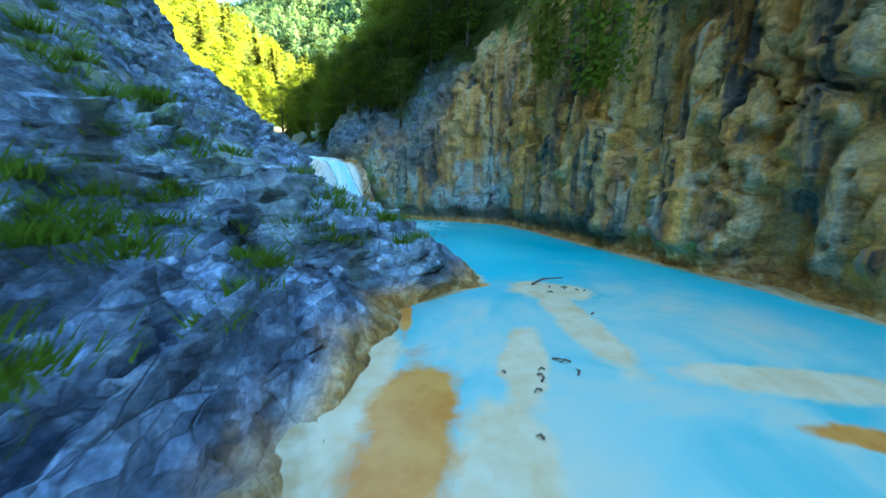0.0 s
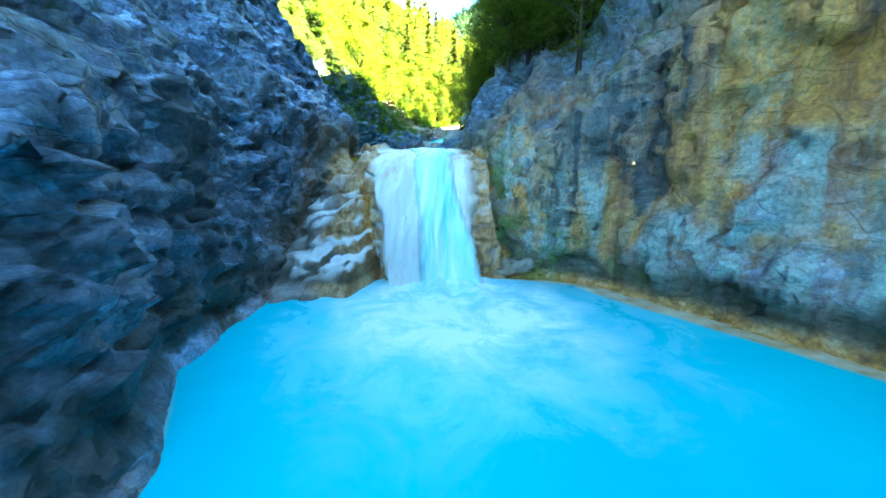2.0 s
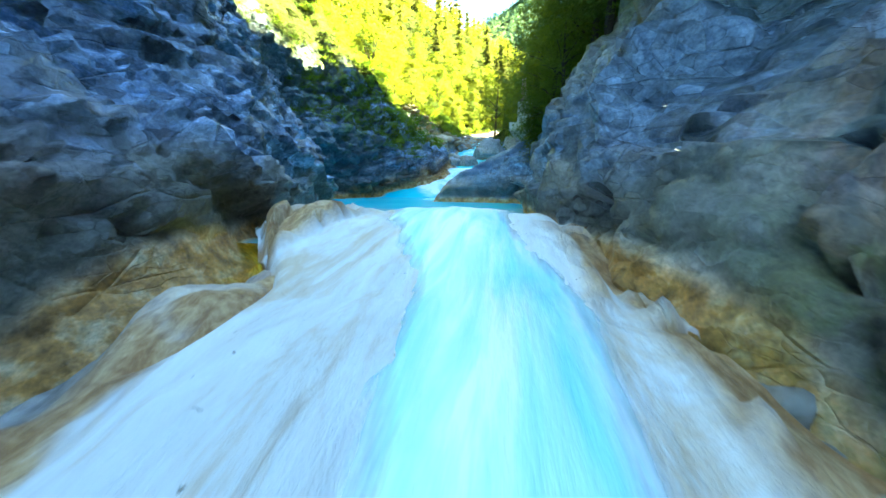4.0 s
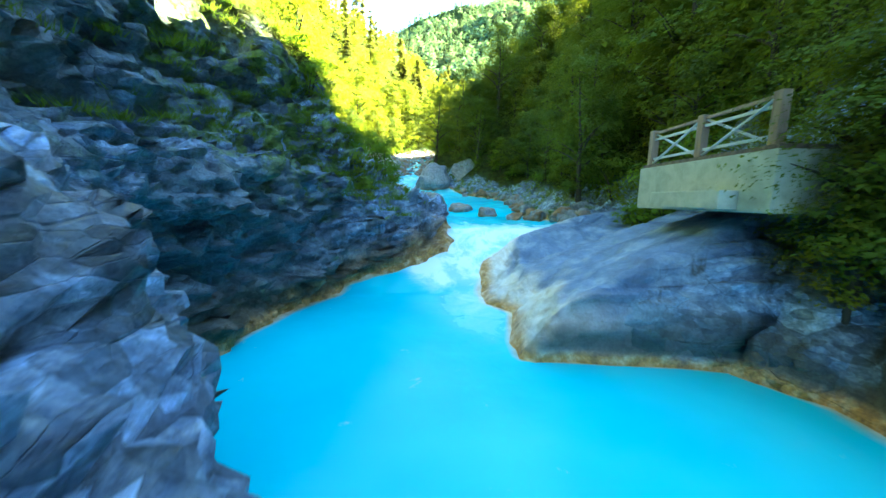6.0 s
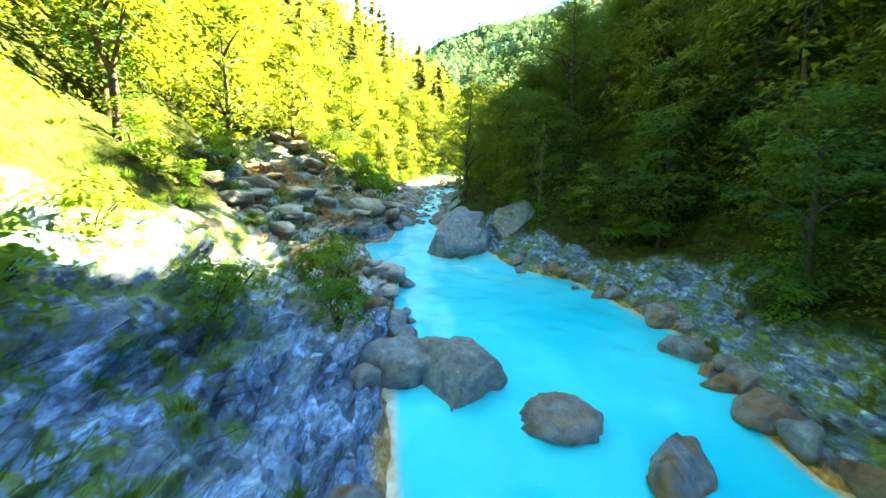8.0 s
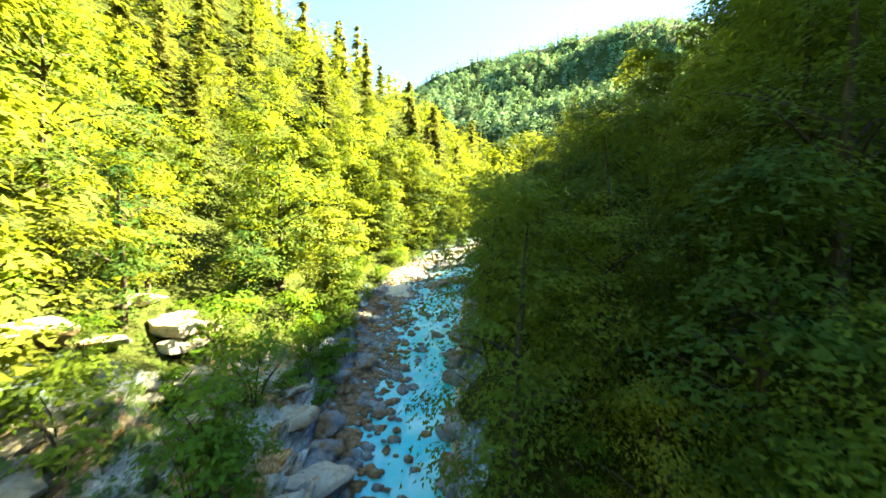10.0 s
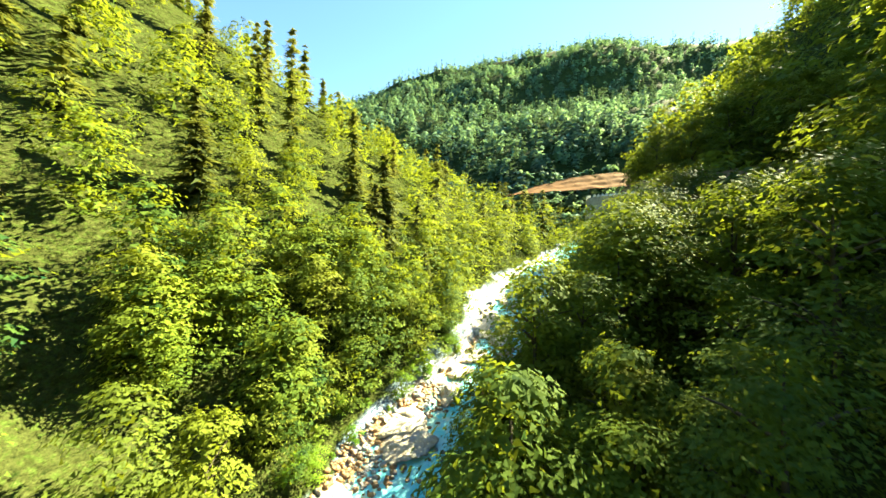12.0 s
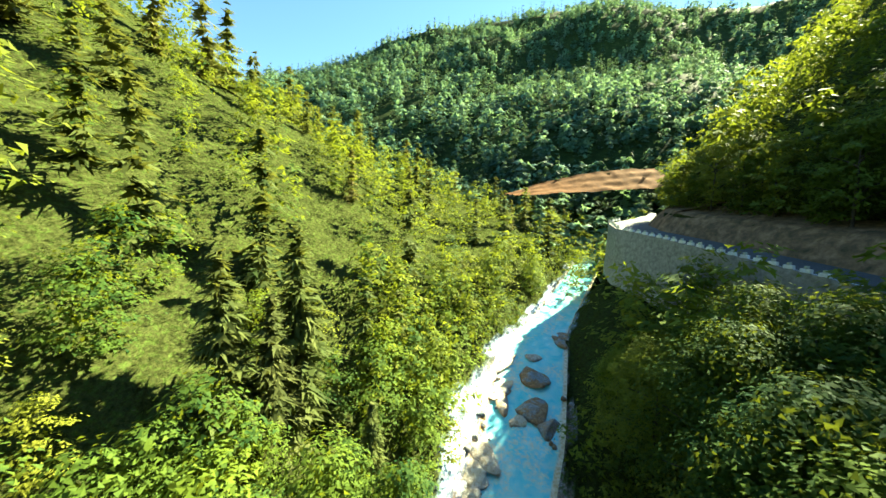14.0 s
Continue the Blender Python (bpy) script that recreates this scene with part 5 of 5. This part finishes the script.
# ---- boulders and stones in the stream ----
big = stone_mesh("boulder", 3, (3.3, 2.4, 2.3), rust=0.1, rough=0.35, detail=5, facets=1.1)
big.location, big.rotation_euler = (5.5, 72.0, 9.1), (0.1, -0.12, 0.5)
tagged(big, "large pale grey boulder splitting the stream", "boulder")
STONES = (("boulder", 5, (1.7, 1.5, 1.9), (9.4, 72.2, 9.9), 0.2, "dark rounded boulder on the stream bank"),
          ("boulder", 8, (1.5, 1.1, 1.2), (3.9, 56.8, 6.2), 0.2, "pale grey boulder in a row of stones across the stream"),
          ("boulder", 9, (1.0, 0.7, 0.6), (6.3, 55.5, 6.1), 0.6, "rounded brown stone in a row across the stream"),
          ("boulder", 10, (1.0, 0.6, 0.5), (8.0, 54.2, 5.95), 1.0, "rounded brown stone in a row across the stream"),
          ("boulder", 12, (0.7, 0.5, 0.5), (9.0, 51.2, 5.75), 1.0, "rounded tan stone standing in blue water"),
          ("boulder", 13, (0.8, 0.6, 0.5), (10.2, 50.8, 5.8), 1.0, "rounded tan stone standing in blue water"),
          ("boulder", 14, (1.8, 1.2, 0.9), (2.4, 57.6, 6.3), 0.2, "broad pale stone at the edge of the stream"))
for name, seed, size, at, rust, label in STONES:
    s = stone_mesh(name, seed, size, rust=rust, detail=4)
    s.location, s.rotation_euler = at, (0, 0, seed * 0.7)
    tagged(s, label, "boulder", "stones in the stream")




# ---- the viewing platform above the upper pool ----
def build_platform():
    root = new("viewing_platform")
    bm = bmesh.new()
    box(bm, (0, 0, -1.15), (4.3, 3.2, 0), 0.03)
    part("slab", bm, CONCRETE, root, "pale weathered concrete retaining slab")
    bm = bmesh.new()
    box(bm, (1.3, -0.4, -1.1), (3.6, 0.0, -0.72), 0.03)
    part("step", bm, CONCRETE, root)
    bm = bmesh.new()
    box(bm, (0.05, 0.05, 0.0), (4.25, 3.1, 0.09), 0.01)
    part("deck", bm, DRIFTWOOD, root, "dark plank deck")
    root.matrix_world = pose(8.8, 39.2, 7.85, 0, 0, -97)
    tagged(root, "pale concrete viewing platform with a dark deck on the rock", "platform")
    rail = new("railing")
    xs = (0.2, 2.1, 4.0)
    for x in xs:
        bm = bmesh.new()
        box(bm, (x - 0.09, 0.12, 0.09), (x + 0.09, 0.30, 1.05), 0.015)
        part("post", bm, POST_WOOD, rail)
    for a, b in zip(xs[:-1], xs[1:]):
        for z in (0.26, 0.80):
            bm = bmesh.new()
            box(bm, (a + 0.09, 0.18, z - 0.03), (b - 0.09, 0.24, z + 0.03), 0.008)
            part("rail", bm, RAIL_PAINT, rail)
        bm = bmesh.new()
        box(bm, (a + 0.09, 0.17, 0.94), (b - 0.09, 0.25, 1.0), 0.008)
        part("top_rail", bm, POST_WOOD, rail, "red-brown timber top rail")
        for s in (1, -1):
            v, f = tube([(a + 0.1, 0.21 - 0.025 * s, 0.53 - 0.4 * s), (b - 0.1, 0.21 - 0.025 * s, 0.53 + 0.4 * s)], [0.03, 0.03], 8)
            o = raw("cross_brace", [tuple(q) for q in v], f, RAIL_PAINT)
            o.parent = rail
    rail.matrix_world = pose(8.8, 39.2, 7.85, 0, 0, -97)
    tagged(rail, "wooden posts with grey crossed rails along the platform", "railing")


build_platform()


# ---- road, retaining wall, guard posts and the bare slope beyond ----
def build_road():
    ys = np.concatenate([np.linspace(100, 160, 40), np.linspace(161, 200, 34)])
    cx = road_x(ys)
    way = np.gradient(np.stack([cx, ys], -1), axis=0)
    way /= np.linalg.norm(way, axis=1, keepdims=True)
    side = np.stack([way[:, 1], -way[:, 0]], -1)
    def ribbon(name, offsets, mat, label, category):
        rows = []
        for o, z in offsets:
            rows.append(np.stack([cx + side[:, 0] * o, ys + side[:, 1] * o, road_z(ys) + z], -1))
        p = np.stack(rows, 1)
        ob = raw(name, p.reshape(-1, 3), grid_faces(p.shape[0], p.shape[1])[:, ::-1], mat, False)
        return tagged(ob, label, category, kind="structure")
    ribbon("road", ((-3.4, 0.05), (0, 0.11), (3.4, 0.05)), ASPHALT, "grey asphalt mountain road in shade", "road")
    ribbon("road_edge_line", ((-3.1, 0.062), (-2.95, 0.066)), WHITE_PAINT, "white painted edge line on the road", "line")
    ribbon("wall_retaining", ((-4.15, -10.0), (-3.75, 0.12), (-3.45, 0.12), (-3.45, -0.4)), WALLSTONE, "grey stone retaining wall under the road", "wall")
    ribbon("road_cutting", ((3.4, 0.04), (4.6, 1.9), (6.2, 3.4), (10.5, 4.4), (13.5, 5.0)), CUTTING, "dark earth cutting beside the road", "earth")
    proto = None
    for k in range(2, len(ys) - 1):
        if ys[k] < 128 or ys[k] > 172:
            continue
        x, y = cx[k] - side[k, 0] * 3.6, ys[k] - side[k, 1] * 3.6
        m = pose(x, y, road_z(y) + 0.12, 0, 0, math.degrees(math.atan2(way[k, 1], way[k, 0])))
        if proto is None:
            proto = new("guard_post")
            bm = bmesh.new()
            box(bm, (-0.45, -0.16, -0.02), (0.45, 0.16, 0.34), 0.03)
            part("block", bm, WHITE_PAINT, proto)
            bm = bmesh.new()
            box(bm, (-0.12, -0.165, 0.34), (0.12, 0.165, 0.62), 0.02)
            part("cap", bm, CONCRETE, proto)
            proto.matrix_world = m
            tagged(proto, "white painted concrete guard block beside the road", "guard post", "guard blocks along the road")
        else:
            copy_thing(proto, m)
    # bare ochre embankment at the mountain's foot
    u, v = np.meshgrid(np.linspace(0, 1, 40), np.linspace(0, 1, 18))
    x = 58 + 52 * u
    y = 212 - 10 * u + 12 * v
    z = 53.5 + 4.0 * u + 7.5 * v * np.sin(np.clip(u * 1.15, 0, 1) * math.pi * 0.5 + 0.15) + 0.12 * np.sin(v * 19)
    p = np.stack([x, y, z], -1).reshape(-1, 3)
    p[:, 2] += fbm(p * 0.4, 3, 141) * 0.25
    tagged(raw("embankment", p, grid_faces(18, 40), EARTH), "bare orange-brown terraced earth embankment", "earth", kind="structure")


build_road()


# ---- loose stones and gravel along the stream ----
rng = np.random.RandomState(23)
protos = [stone_mesh("river_stone", 60 + k, (1, rng.uniform(0.7, 0.95), rng.uniform(0.5, 0.8)), rust=r, detail=3) for k, r in enumerate((0.0, 0.9, 1.2, 0.3, 1.0, 0.6))]
protos += [stone_mesh("broken_rock", 90 + k, (1, rng.uniform(0.65, 0.95), rng.uniform(0.4, 0.6)), rust=r, rough=0.4, detail=2, facets=2.6, cap=0.9) for k, r in enumerate((1.3, 0.9, 1.5, 0.5))]
for stone in protos[6:]:
    stone.data.polygons.foreach_set("use_smooth", np.zeros(len(stone.data.polygons), bool))
taken = set()


def drop_stone(k, x, y, z, size, label="weathered grey and tan river stone"):
    ob = protos[k]
    if k in taken:
        ob = copy_thing(protos[k], pose(0, 0, 0))
    taken.add(k)
    ob.matrix_basis = pose(x, y, z, rng.uniform(-12, 12), rng.uniform(-12, 12), rng.uniform(0, 360))
    ob.scale = (size, size, size)
    tagged(ob, label, "stone", "stones along the stream")


for _ in range(230):
    y = rng.choice((rng.uniform(46, 70), rng.uniform(72, 100), rng.uniform(76, 118), rng.uniform(100, 150)))
    xl, xr = along(y, LEFT_SHORE), along(y, RIGHT_SHORE)
    u = rng.choice((rng.normal(0.0, 0.08), rng.normal(1.0, 0.07), rng.uniform(0, 1) if y > 74 else 1.03))
    x = xl + (xr - xl) * u
    size = rng.uniform(0.25, 0.75) * (1.25 if u > 0.95 or u < 0.05 else 0.8)
    if y < 72 and 0.08 < u < 0.92 or 69.5 < y < 74.5 and 1.5 < x < 8.5:
        continue
    drop_stone(int(rng.randint(6)), x, y, float(along(y, LEVEL)) + max(0, max(-u, u - 1)) * (xr - xl) * 0.8 + size * 0.15, size)
# broken blocks on the sunny bank beside the boulder
for _ in range(110):
    y = rng.uniform(62, 84)
    x = along(y, LEFT_SHORE) - rng.uniform(0.2, 9)
    size = 0.35 + 1.5 * rng.uniform() ** 2
    drop_stone(6 + int(rng.randint(4)), x, y, float(ground_height(x, y)[0]) + size * 0.1, size, "broken tan and grey rock on the sunlit bank")


def gravel():
    r = np.random.RandomState(29)
    bm = bmesh.new()
    bmesh.ops.create_icosphere(bm, subdivisions=1, radius=1.0)
    base = np.array([v.co for v in bm.verts])
    tri = np.array([[v.index for v in f.verts] for f in bm.faces])
    bm.free()
    vs, fs, n = [], [], 0
    for _ in range(2600):
        y = r.uniform(76, 122)
        xl, xr = float(along(y, LEFT_SHORE)), float(along(y, RIGHT_SHORE))
        u = abs(r.normal(0, 0.28)) - 0.12
        x = xl + (xr - xl) * u
        s = r.uniform(0.08, 0.34)
        q = base * (1 + r.uniform(-0.25, 0.25, base.shape)) * np.array((s, s * r.uniform(0.6, 1), s * r.uniform(0.45, 0.8)))
        z = float(along(y, LEVEL)) + 0.05 + max(0, -u) * (xr - xl) * 0.7
        vs.append(q + np.array((x, y, z)))
        fs.append(tri + n)
        n += len(base)
    v = np.concatenate(vs)
    ob = raw("gravel", v, np.concatenate(fs), STONE, True, (("rust", 1.3 + 0.5 * hash3(np.repeat(np.arange(len(vs)), len(base)), np.zeros(n), np.zeros(n), 3)), ("band", np.zeros(n))))
    tagged(ob, "orange and grey gravel bar beside the stream", "gravel", kind="stuff")


gravel()

# ledges of pale crusted rock beside the fall
rng = np.random.RandomState(47)
for k in range(12):
    f = (k + 0.5) / 12
    x, y, z = 10.2 - 1.0 * f + rng.uniform(-0.3, 0.35), 17.6 + 3.2 * f ** 1.2 + rng.uniform(-0.1, 0.2), 0.1 + 3.0 * f
    size = (rng.uniform(0.4, 0.75), rng.uniform(0.35, 0.6), rng.uniform(0.2, 0.42))
    s = stone_mesh("rock_ledge", 188 + k, size, rust=2.0, detail=4, rough=0.8, facets=1.8, cap=0.6)
    s.location, s.rotation_euler = (x, y, z), (rng.uniform(0.15, 0.55), rng.uniform(-0.45, 0), rng.uniform(-0.6, 0.6))
    tagged(s, "rust-brown rock ledge beside the waterfall", "rock", "ledges beside the fall")


# ---- shrubs, turf and creepers on the rock ----
rng = np.random.RandomState(31)
n_shrub = 0


def put_shrub(k, x, y, z, size, label="small leafy shrub growing from cracks in the rock"):
    place(shrubs[k], x, y, z - 0.05, rng.uniform(0, 360), size, label, "shrub", "shrubs on the banks")


for _ in range(520):
    y = rng.uniform(40, 92)
    left = rng.uniform() < 0.62
    d = rng.uniform(1.2, 11) if left else rng.uniform(1.5, 9)
    x = along(y, LEFT_SHORE) - d if left else along(y, RIGHT_SHORE) + d
    z = float(ground_height(x, y)[0])
    if (not left and (y < 46.5 or d > 7)) or clear_of_path(x, y, z, 1.5, 1.0) < 1.2 or n_shrub > 120 or (left and 66 < y < 79 and d < 4 and rng.uniform() < 0.7):
        continue
    n_shrub += 1
    put_shrub(int(rng.randint(3)), x, y, z, rng.uniform(0.5, 1.1))
for _ in range(60):
    y = rng.uniform(36.5, 48)
    x = along(y, RIGHT_SHORE) + rng.uniform(6.2, 13)
    z = float(ground_height(x, y)[0])
    if clear_of_path(x, y, z, 1.5, 1.0) > 1.5 and not (7.5 < x < 12.6 and 34.5 < y < 40):
        put_shrub(int(rng.randint(3)), x, y, z, rng.uniform(0.5, 1.1), "dark leafy shrub on the shaded slope above the pool")
for _ in range(34):
    y = rng.uniform(34, 50)
    x = along(y, LEFT_SHORE) - rng.uniform(2.4, 9)
    z = float(ground_height(x, y)[0])
    if clear_of_path(x, y, z, 1.2, 0.9) > 1.3:
        put_shrub(int(rng.choice((0, 2))), x, y, z, rng.uniform(0.25, 0.45), "bright green shrub rooted among broken ledges")
for _ in range(7):
    y = rng.uniform(75, 85)
    x = along(y, LEFT_SHORE) - rng.uniform(1.0, 5.0)
    put_shrub(int(rng.randint(2)), x, y, float(ground_height(x, y)[0]), rng.uniform(0.8, 1.3), "green bush above the gravel bank")
for _ in range(70):
    y = rng.uniform(83, 128)
    x = along(y, LEFT_SHORE) - rng.uniform(0.9, 3.6)
    put_shrub(int(rng.randint(3)), x, y, float(ground_height(x, y)[0]), rng.uniform(0.5, 1.1), "leafy shrub along the gravel edge of the stream")
for y, d, size in ((-1.5, 5.0, 0.7), (0.5, 6.5, 0.8), (2.0, 7.5, 0.8), (5.2, 8.5, 0.7), (9.5, 7.5, 0.8), (13, 7.5, 0.9), (16.5, 7.5, 1.0), (20, 6.5, 0.9), (24, 7, 1.0), (28, 8, 1.1), (31, 7, 1.0), (34, 7, 1.0), (37, 6, 0.9), (40, 5, 0.8)):
    x = along(y, LEFT_SHORE) - d
    put_shrub(int(rng.randint(3)), x, y, float(ground_height(x, y)[0]), size)


def blades(name, spots, count, tall, label):
    r = np.random.RandomState(37)
    cs, ns, ss, ax = [], [], [], []
    for x, y, z, spread in spots:
        for _ in range(count):
            a, q = r.uniform(0, 6.28), abs(r.normal(0, spread))
            h = tall * r.uniform(0.5, 1.2)
            cs.append((x + math.cos(a) * q, y + math.sin(a) * q, z + h * 0.32))
            ns.append((math.cos(a + 1.57), math.sin(a + 1.57), 0.25))
            ax.append((math.cos(a) * 0.6 + r.normal() * 0.3, math.sin(a) * 0.6 + r.normal() * 0.3, 1.0))
            ss.append(h * 0.065)
    v, f = quads_from(np.array(cs), np.array(ns), np.array(ss), np.zeros(len(cs)), 10.0, np.array(ax))
    tagged(raw(name, v, f, GRASS, False), label, "grass", kind="stuff")


tufts = []
r = np.random.RandomState(41)
for _ in range(260):
    y = r.uniform(-3, 62)
    d = r.uniform(0.9, 10) if y < 40 else r.uniform(0.8, 14)
    if 4.4 < y < 36 and d < 5:
        continue
    x = float(along(y, LEFT_SHORE)) - d
    tufts.append((x, y, float(ground_height(x, y)[0]) + 0.12, r.uniform(0.1, 0.28)))
for _ in range(150):
    y, d = r.uniform(-2, 4.6), r.uniform(1.3, 7)
    x = float(along(y, LEFT_SHORE)) - d
    tufts.append((x, y, float(ground_height(x, y)[0]) + 0.2, r.uniform(0.12, 0.3)))
for _ in range(150):
    y, d = r.uniform(35, 49), r.uniform(1.0, 8)
    x = float(along(y, LEFT_SHORE)) - d
    tufts.append((x, y, float(ground_height(x, y)[0]) + 0.15, r.uniform(0.2, 0.45)))
for _ in range(170):
    y, d = r.uniform(42, 51), r.uniform(2.6, 8.5)
    x = float(along(y, LEFT_SHORE)) - d
    tufts.append((x, y, float(ground_height(x, y)[0]) + 0.2, r.uniform(0.3, 0.55)))
blades("grass_tufts", tufts, 110, 0.34, "green and straw grass tufts in cracks of the slab")


def creeper(x, y, z, wide, tall, seed):
    """Leafy creeper hanging over the wall."""
    r = np.random.RandomState(seed)
    n = 1500
    u = r.normal(0, 0.45, n)
    v = r.uniform(0, 1, n) ** 0.8
    c = np.stack([x - r.uniform(0, 0.55, n) * (1 - 0.5 * v), y + u * wide * (1 - 0.6 * v), z - v * tall + 0.2 * np.sin(u * 9)], -1)
    q, f = quads_from(c, np.stack([np.full(n, -1.0), r.normal(0, 0.4, n), 0.5 + r.normal(0, 0.3, n)], -1), r.uniform(0.08, 0.17, n), r.uniform(0, 6.3, n))
    root = new("creeper")
    root.matrix_world = pose(x, y, z)
    o = raw("foliage", q - np.array((x, y, z)), f, LEAF, False)
    o.parent = root
    for k in range(3):
        side = (k - 1) * wide * 0.3
        sv, sf = tube([(0.05, side, 0.1), (-0.25, side * 0.8, -tall * 0.35), (-0.2, side * 0.5, -tall * 0.9)], [0.035, 0.025, 0.01], 6)
        o = raw("stem", [tuple(a) for a in sv], sf, BARK)
        o.parent = root
    tagged(root, "dark green leafy creeper hanging down the rock wall", "creeper", "creepers on the wall")


creeper(13.6, 6.0, 9.6, 2.6, 4.6, 51)
creeper(13.9, 8.6, 9.4, 1.6, 3.4, 52)
creeper(13.3, 1.6, 10.0, 2.2, 3.8, 53)


# ---- bare tree on the west slope ----
def bare_tree(x, y, z, h):
    root = new("bare_tree")
    v, f = tube([(0, 0, -0.5), (0.05, 0, h * 0.3), (-0.05, 0.05, h * 0.55)], [0.16, 0.13, 0.11], 8)
    for tip in ((-0.9, 0.1, h), (0.7, -0.2, h * 0.95), (0.25, 0.3, h * 1.05), (-0.4, -0.4, h * 0.85)):
        v2, f2 = tube([(-0.05, 0.05, h * 0.5), (tip[0] * 0.5, tip[1] * 0.5, h * 0.72), tip], [0.09, 0.06, 0.02], 6)
        f += [tuple(i + len(v) for i in q) for q in f2]
        v += v2
    o = raw("trunk", [tuple(q) for q in v], f, BARK)
    o.parent = root
    cr = crown_cloud(np.random.RandomState(71), h * 1.15, 1.9, h * 0.62, 26, 26, 0.13)
    o = raw("crown", cr[0], cr[1], LEAF, False)
    o.parent = root
    root.matrix_world = pose(x, y, z)
    tagged(root, "thin dark forked tree with sparse leaves on the turf slope", "tree")


bare_tree(-4.2, 51.0, float(ground_height(-4.2, 51.0)[0]), 4.6)
bare_tree(-6.5, 60.0, float(ground_height(-6.5, 60.0)[0]), 4.0)


# ---- driftwood on the shallows ----
def stick(points, radius, label="dark waterlogged twig lying on the pale shallows"):
    v, f = tube(points, [radius, radius * 0.9, radius * 0.4], 6)
    tagged(raw("driftwood_stick", [tuple(q) for q in v], f, DRIFTWOOD), label, "driftwood", "driftwood on the shallows")


stick([(9.1, 3.3, 0.03), (9.5, 3.45, 0.06), (10.05, 3.4, 0.04)], 0.022, "thin dark branch stranded on the pale shoal")
rr = np.random.RandomState(43)
for x, y in ((9.3, 3.0), (9.5, 2.8), (9.62, 2.85), (9.7, 2.7), (9.75, 2.55), (9.15, 2.75), (6.6, 0.72), (6.9, 0.55), (7.05, 0.6), (6.85, 0.42), (7.3, 0.75), (7.45, 0.6), (6.75, 0.3), (7.3, 0.35), (6.3, -0.25), (8.9, 1.6)):
    a, l = rr.uniform(0, 6.28), rr.uniform(0.05, 0.14)
    stick([(x, y, 0.012), (x + math.cos(a) * l * 0.5, y + math.sin(a) * l * 0.5, 0.03), (x + math.cos(a + 0.4) * l, y + math.sin(a + 0.4) * l, 0.012)], 0.014)


# grey slabs and pale crusts in the upper stream
rng = np.random.RandomState(53)
for k in range(30):
    y = 101 + 58 * (k + rng.uniform(0, 1)) / 30
    xl, xr = along(y, LEFT_SHORE), along(y, RIGHT_SHORE)
    x = xl + (xr - xl) * rng.choice((rng.uniform(-0.1, 0.2), rng.uniform(0.3, 1.05)))
    s = stone_mesh("bedrock_slab", 120 + k, (rng.uniform(0.9, 2.9), rng.uniform(1.2, 3.4), rng.uniform(0.4, 0.9)), rust=rng.uniform(0.1, 1.6), detail=3 if k % 3 else 4, cap=0.4 + 0.6 * rng.uniform() if x < (xl + xr) / 2 else 0.0)
    s.location, s.rotation_euler = (x, y, float(along(y, LEVEL)) + 0.05), (0.15, 0, rng.uniform(-1.2, 0.2))
    tagged(s, "grey-brown bedrock slab dividing the stream", "rock", "slabs in the stream")

# prototypes that found no place
for proto in close_broad + near_broad + tall_broad + near_spruce + shrubs:
    if proto.name not in used:
        for child in list(proto.children):
            bpy.data.objects.remove(child)
        bpy.data.objects.remove(proto)
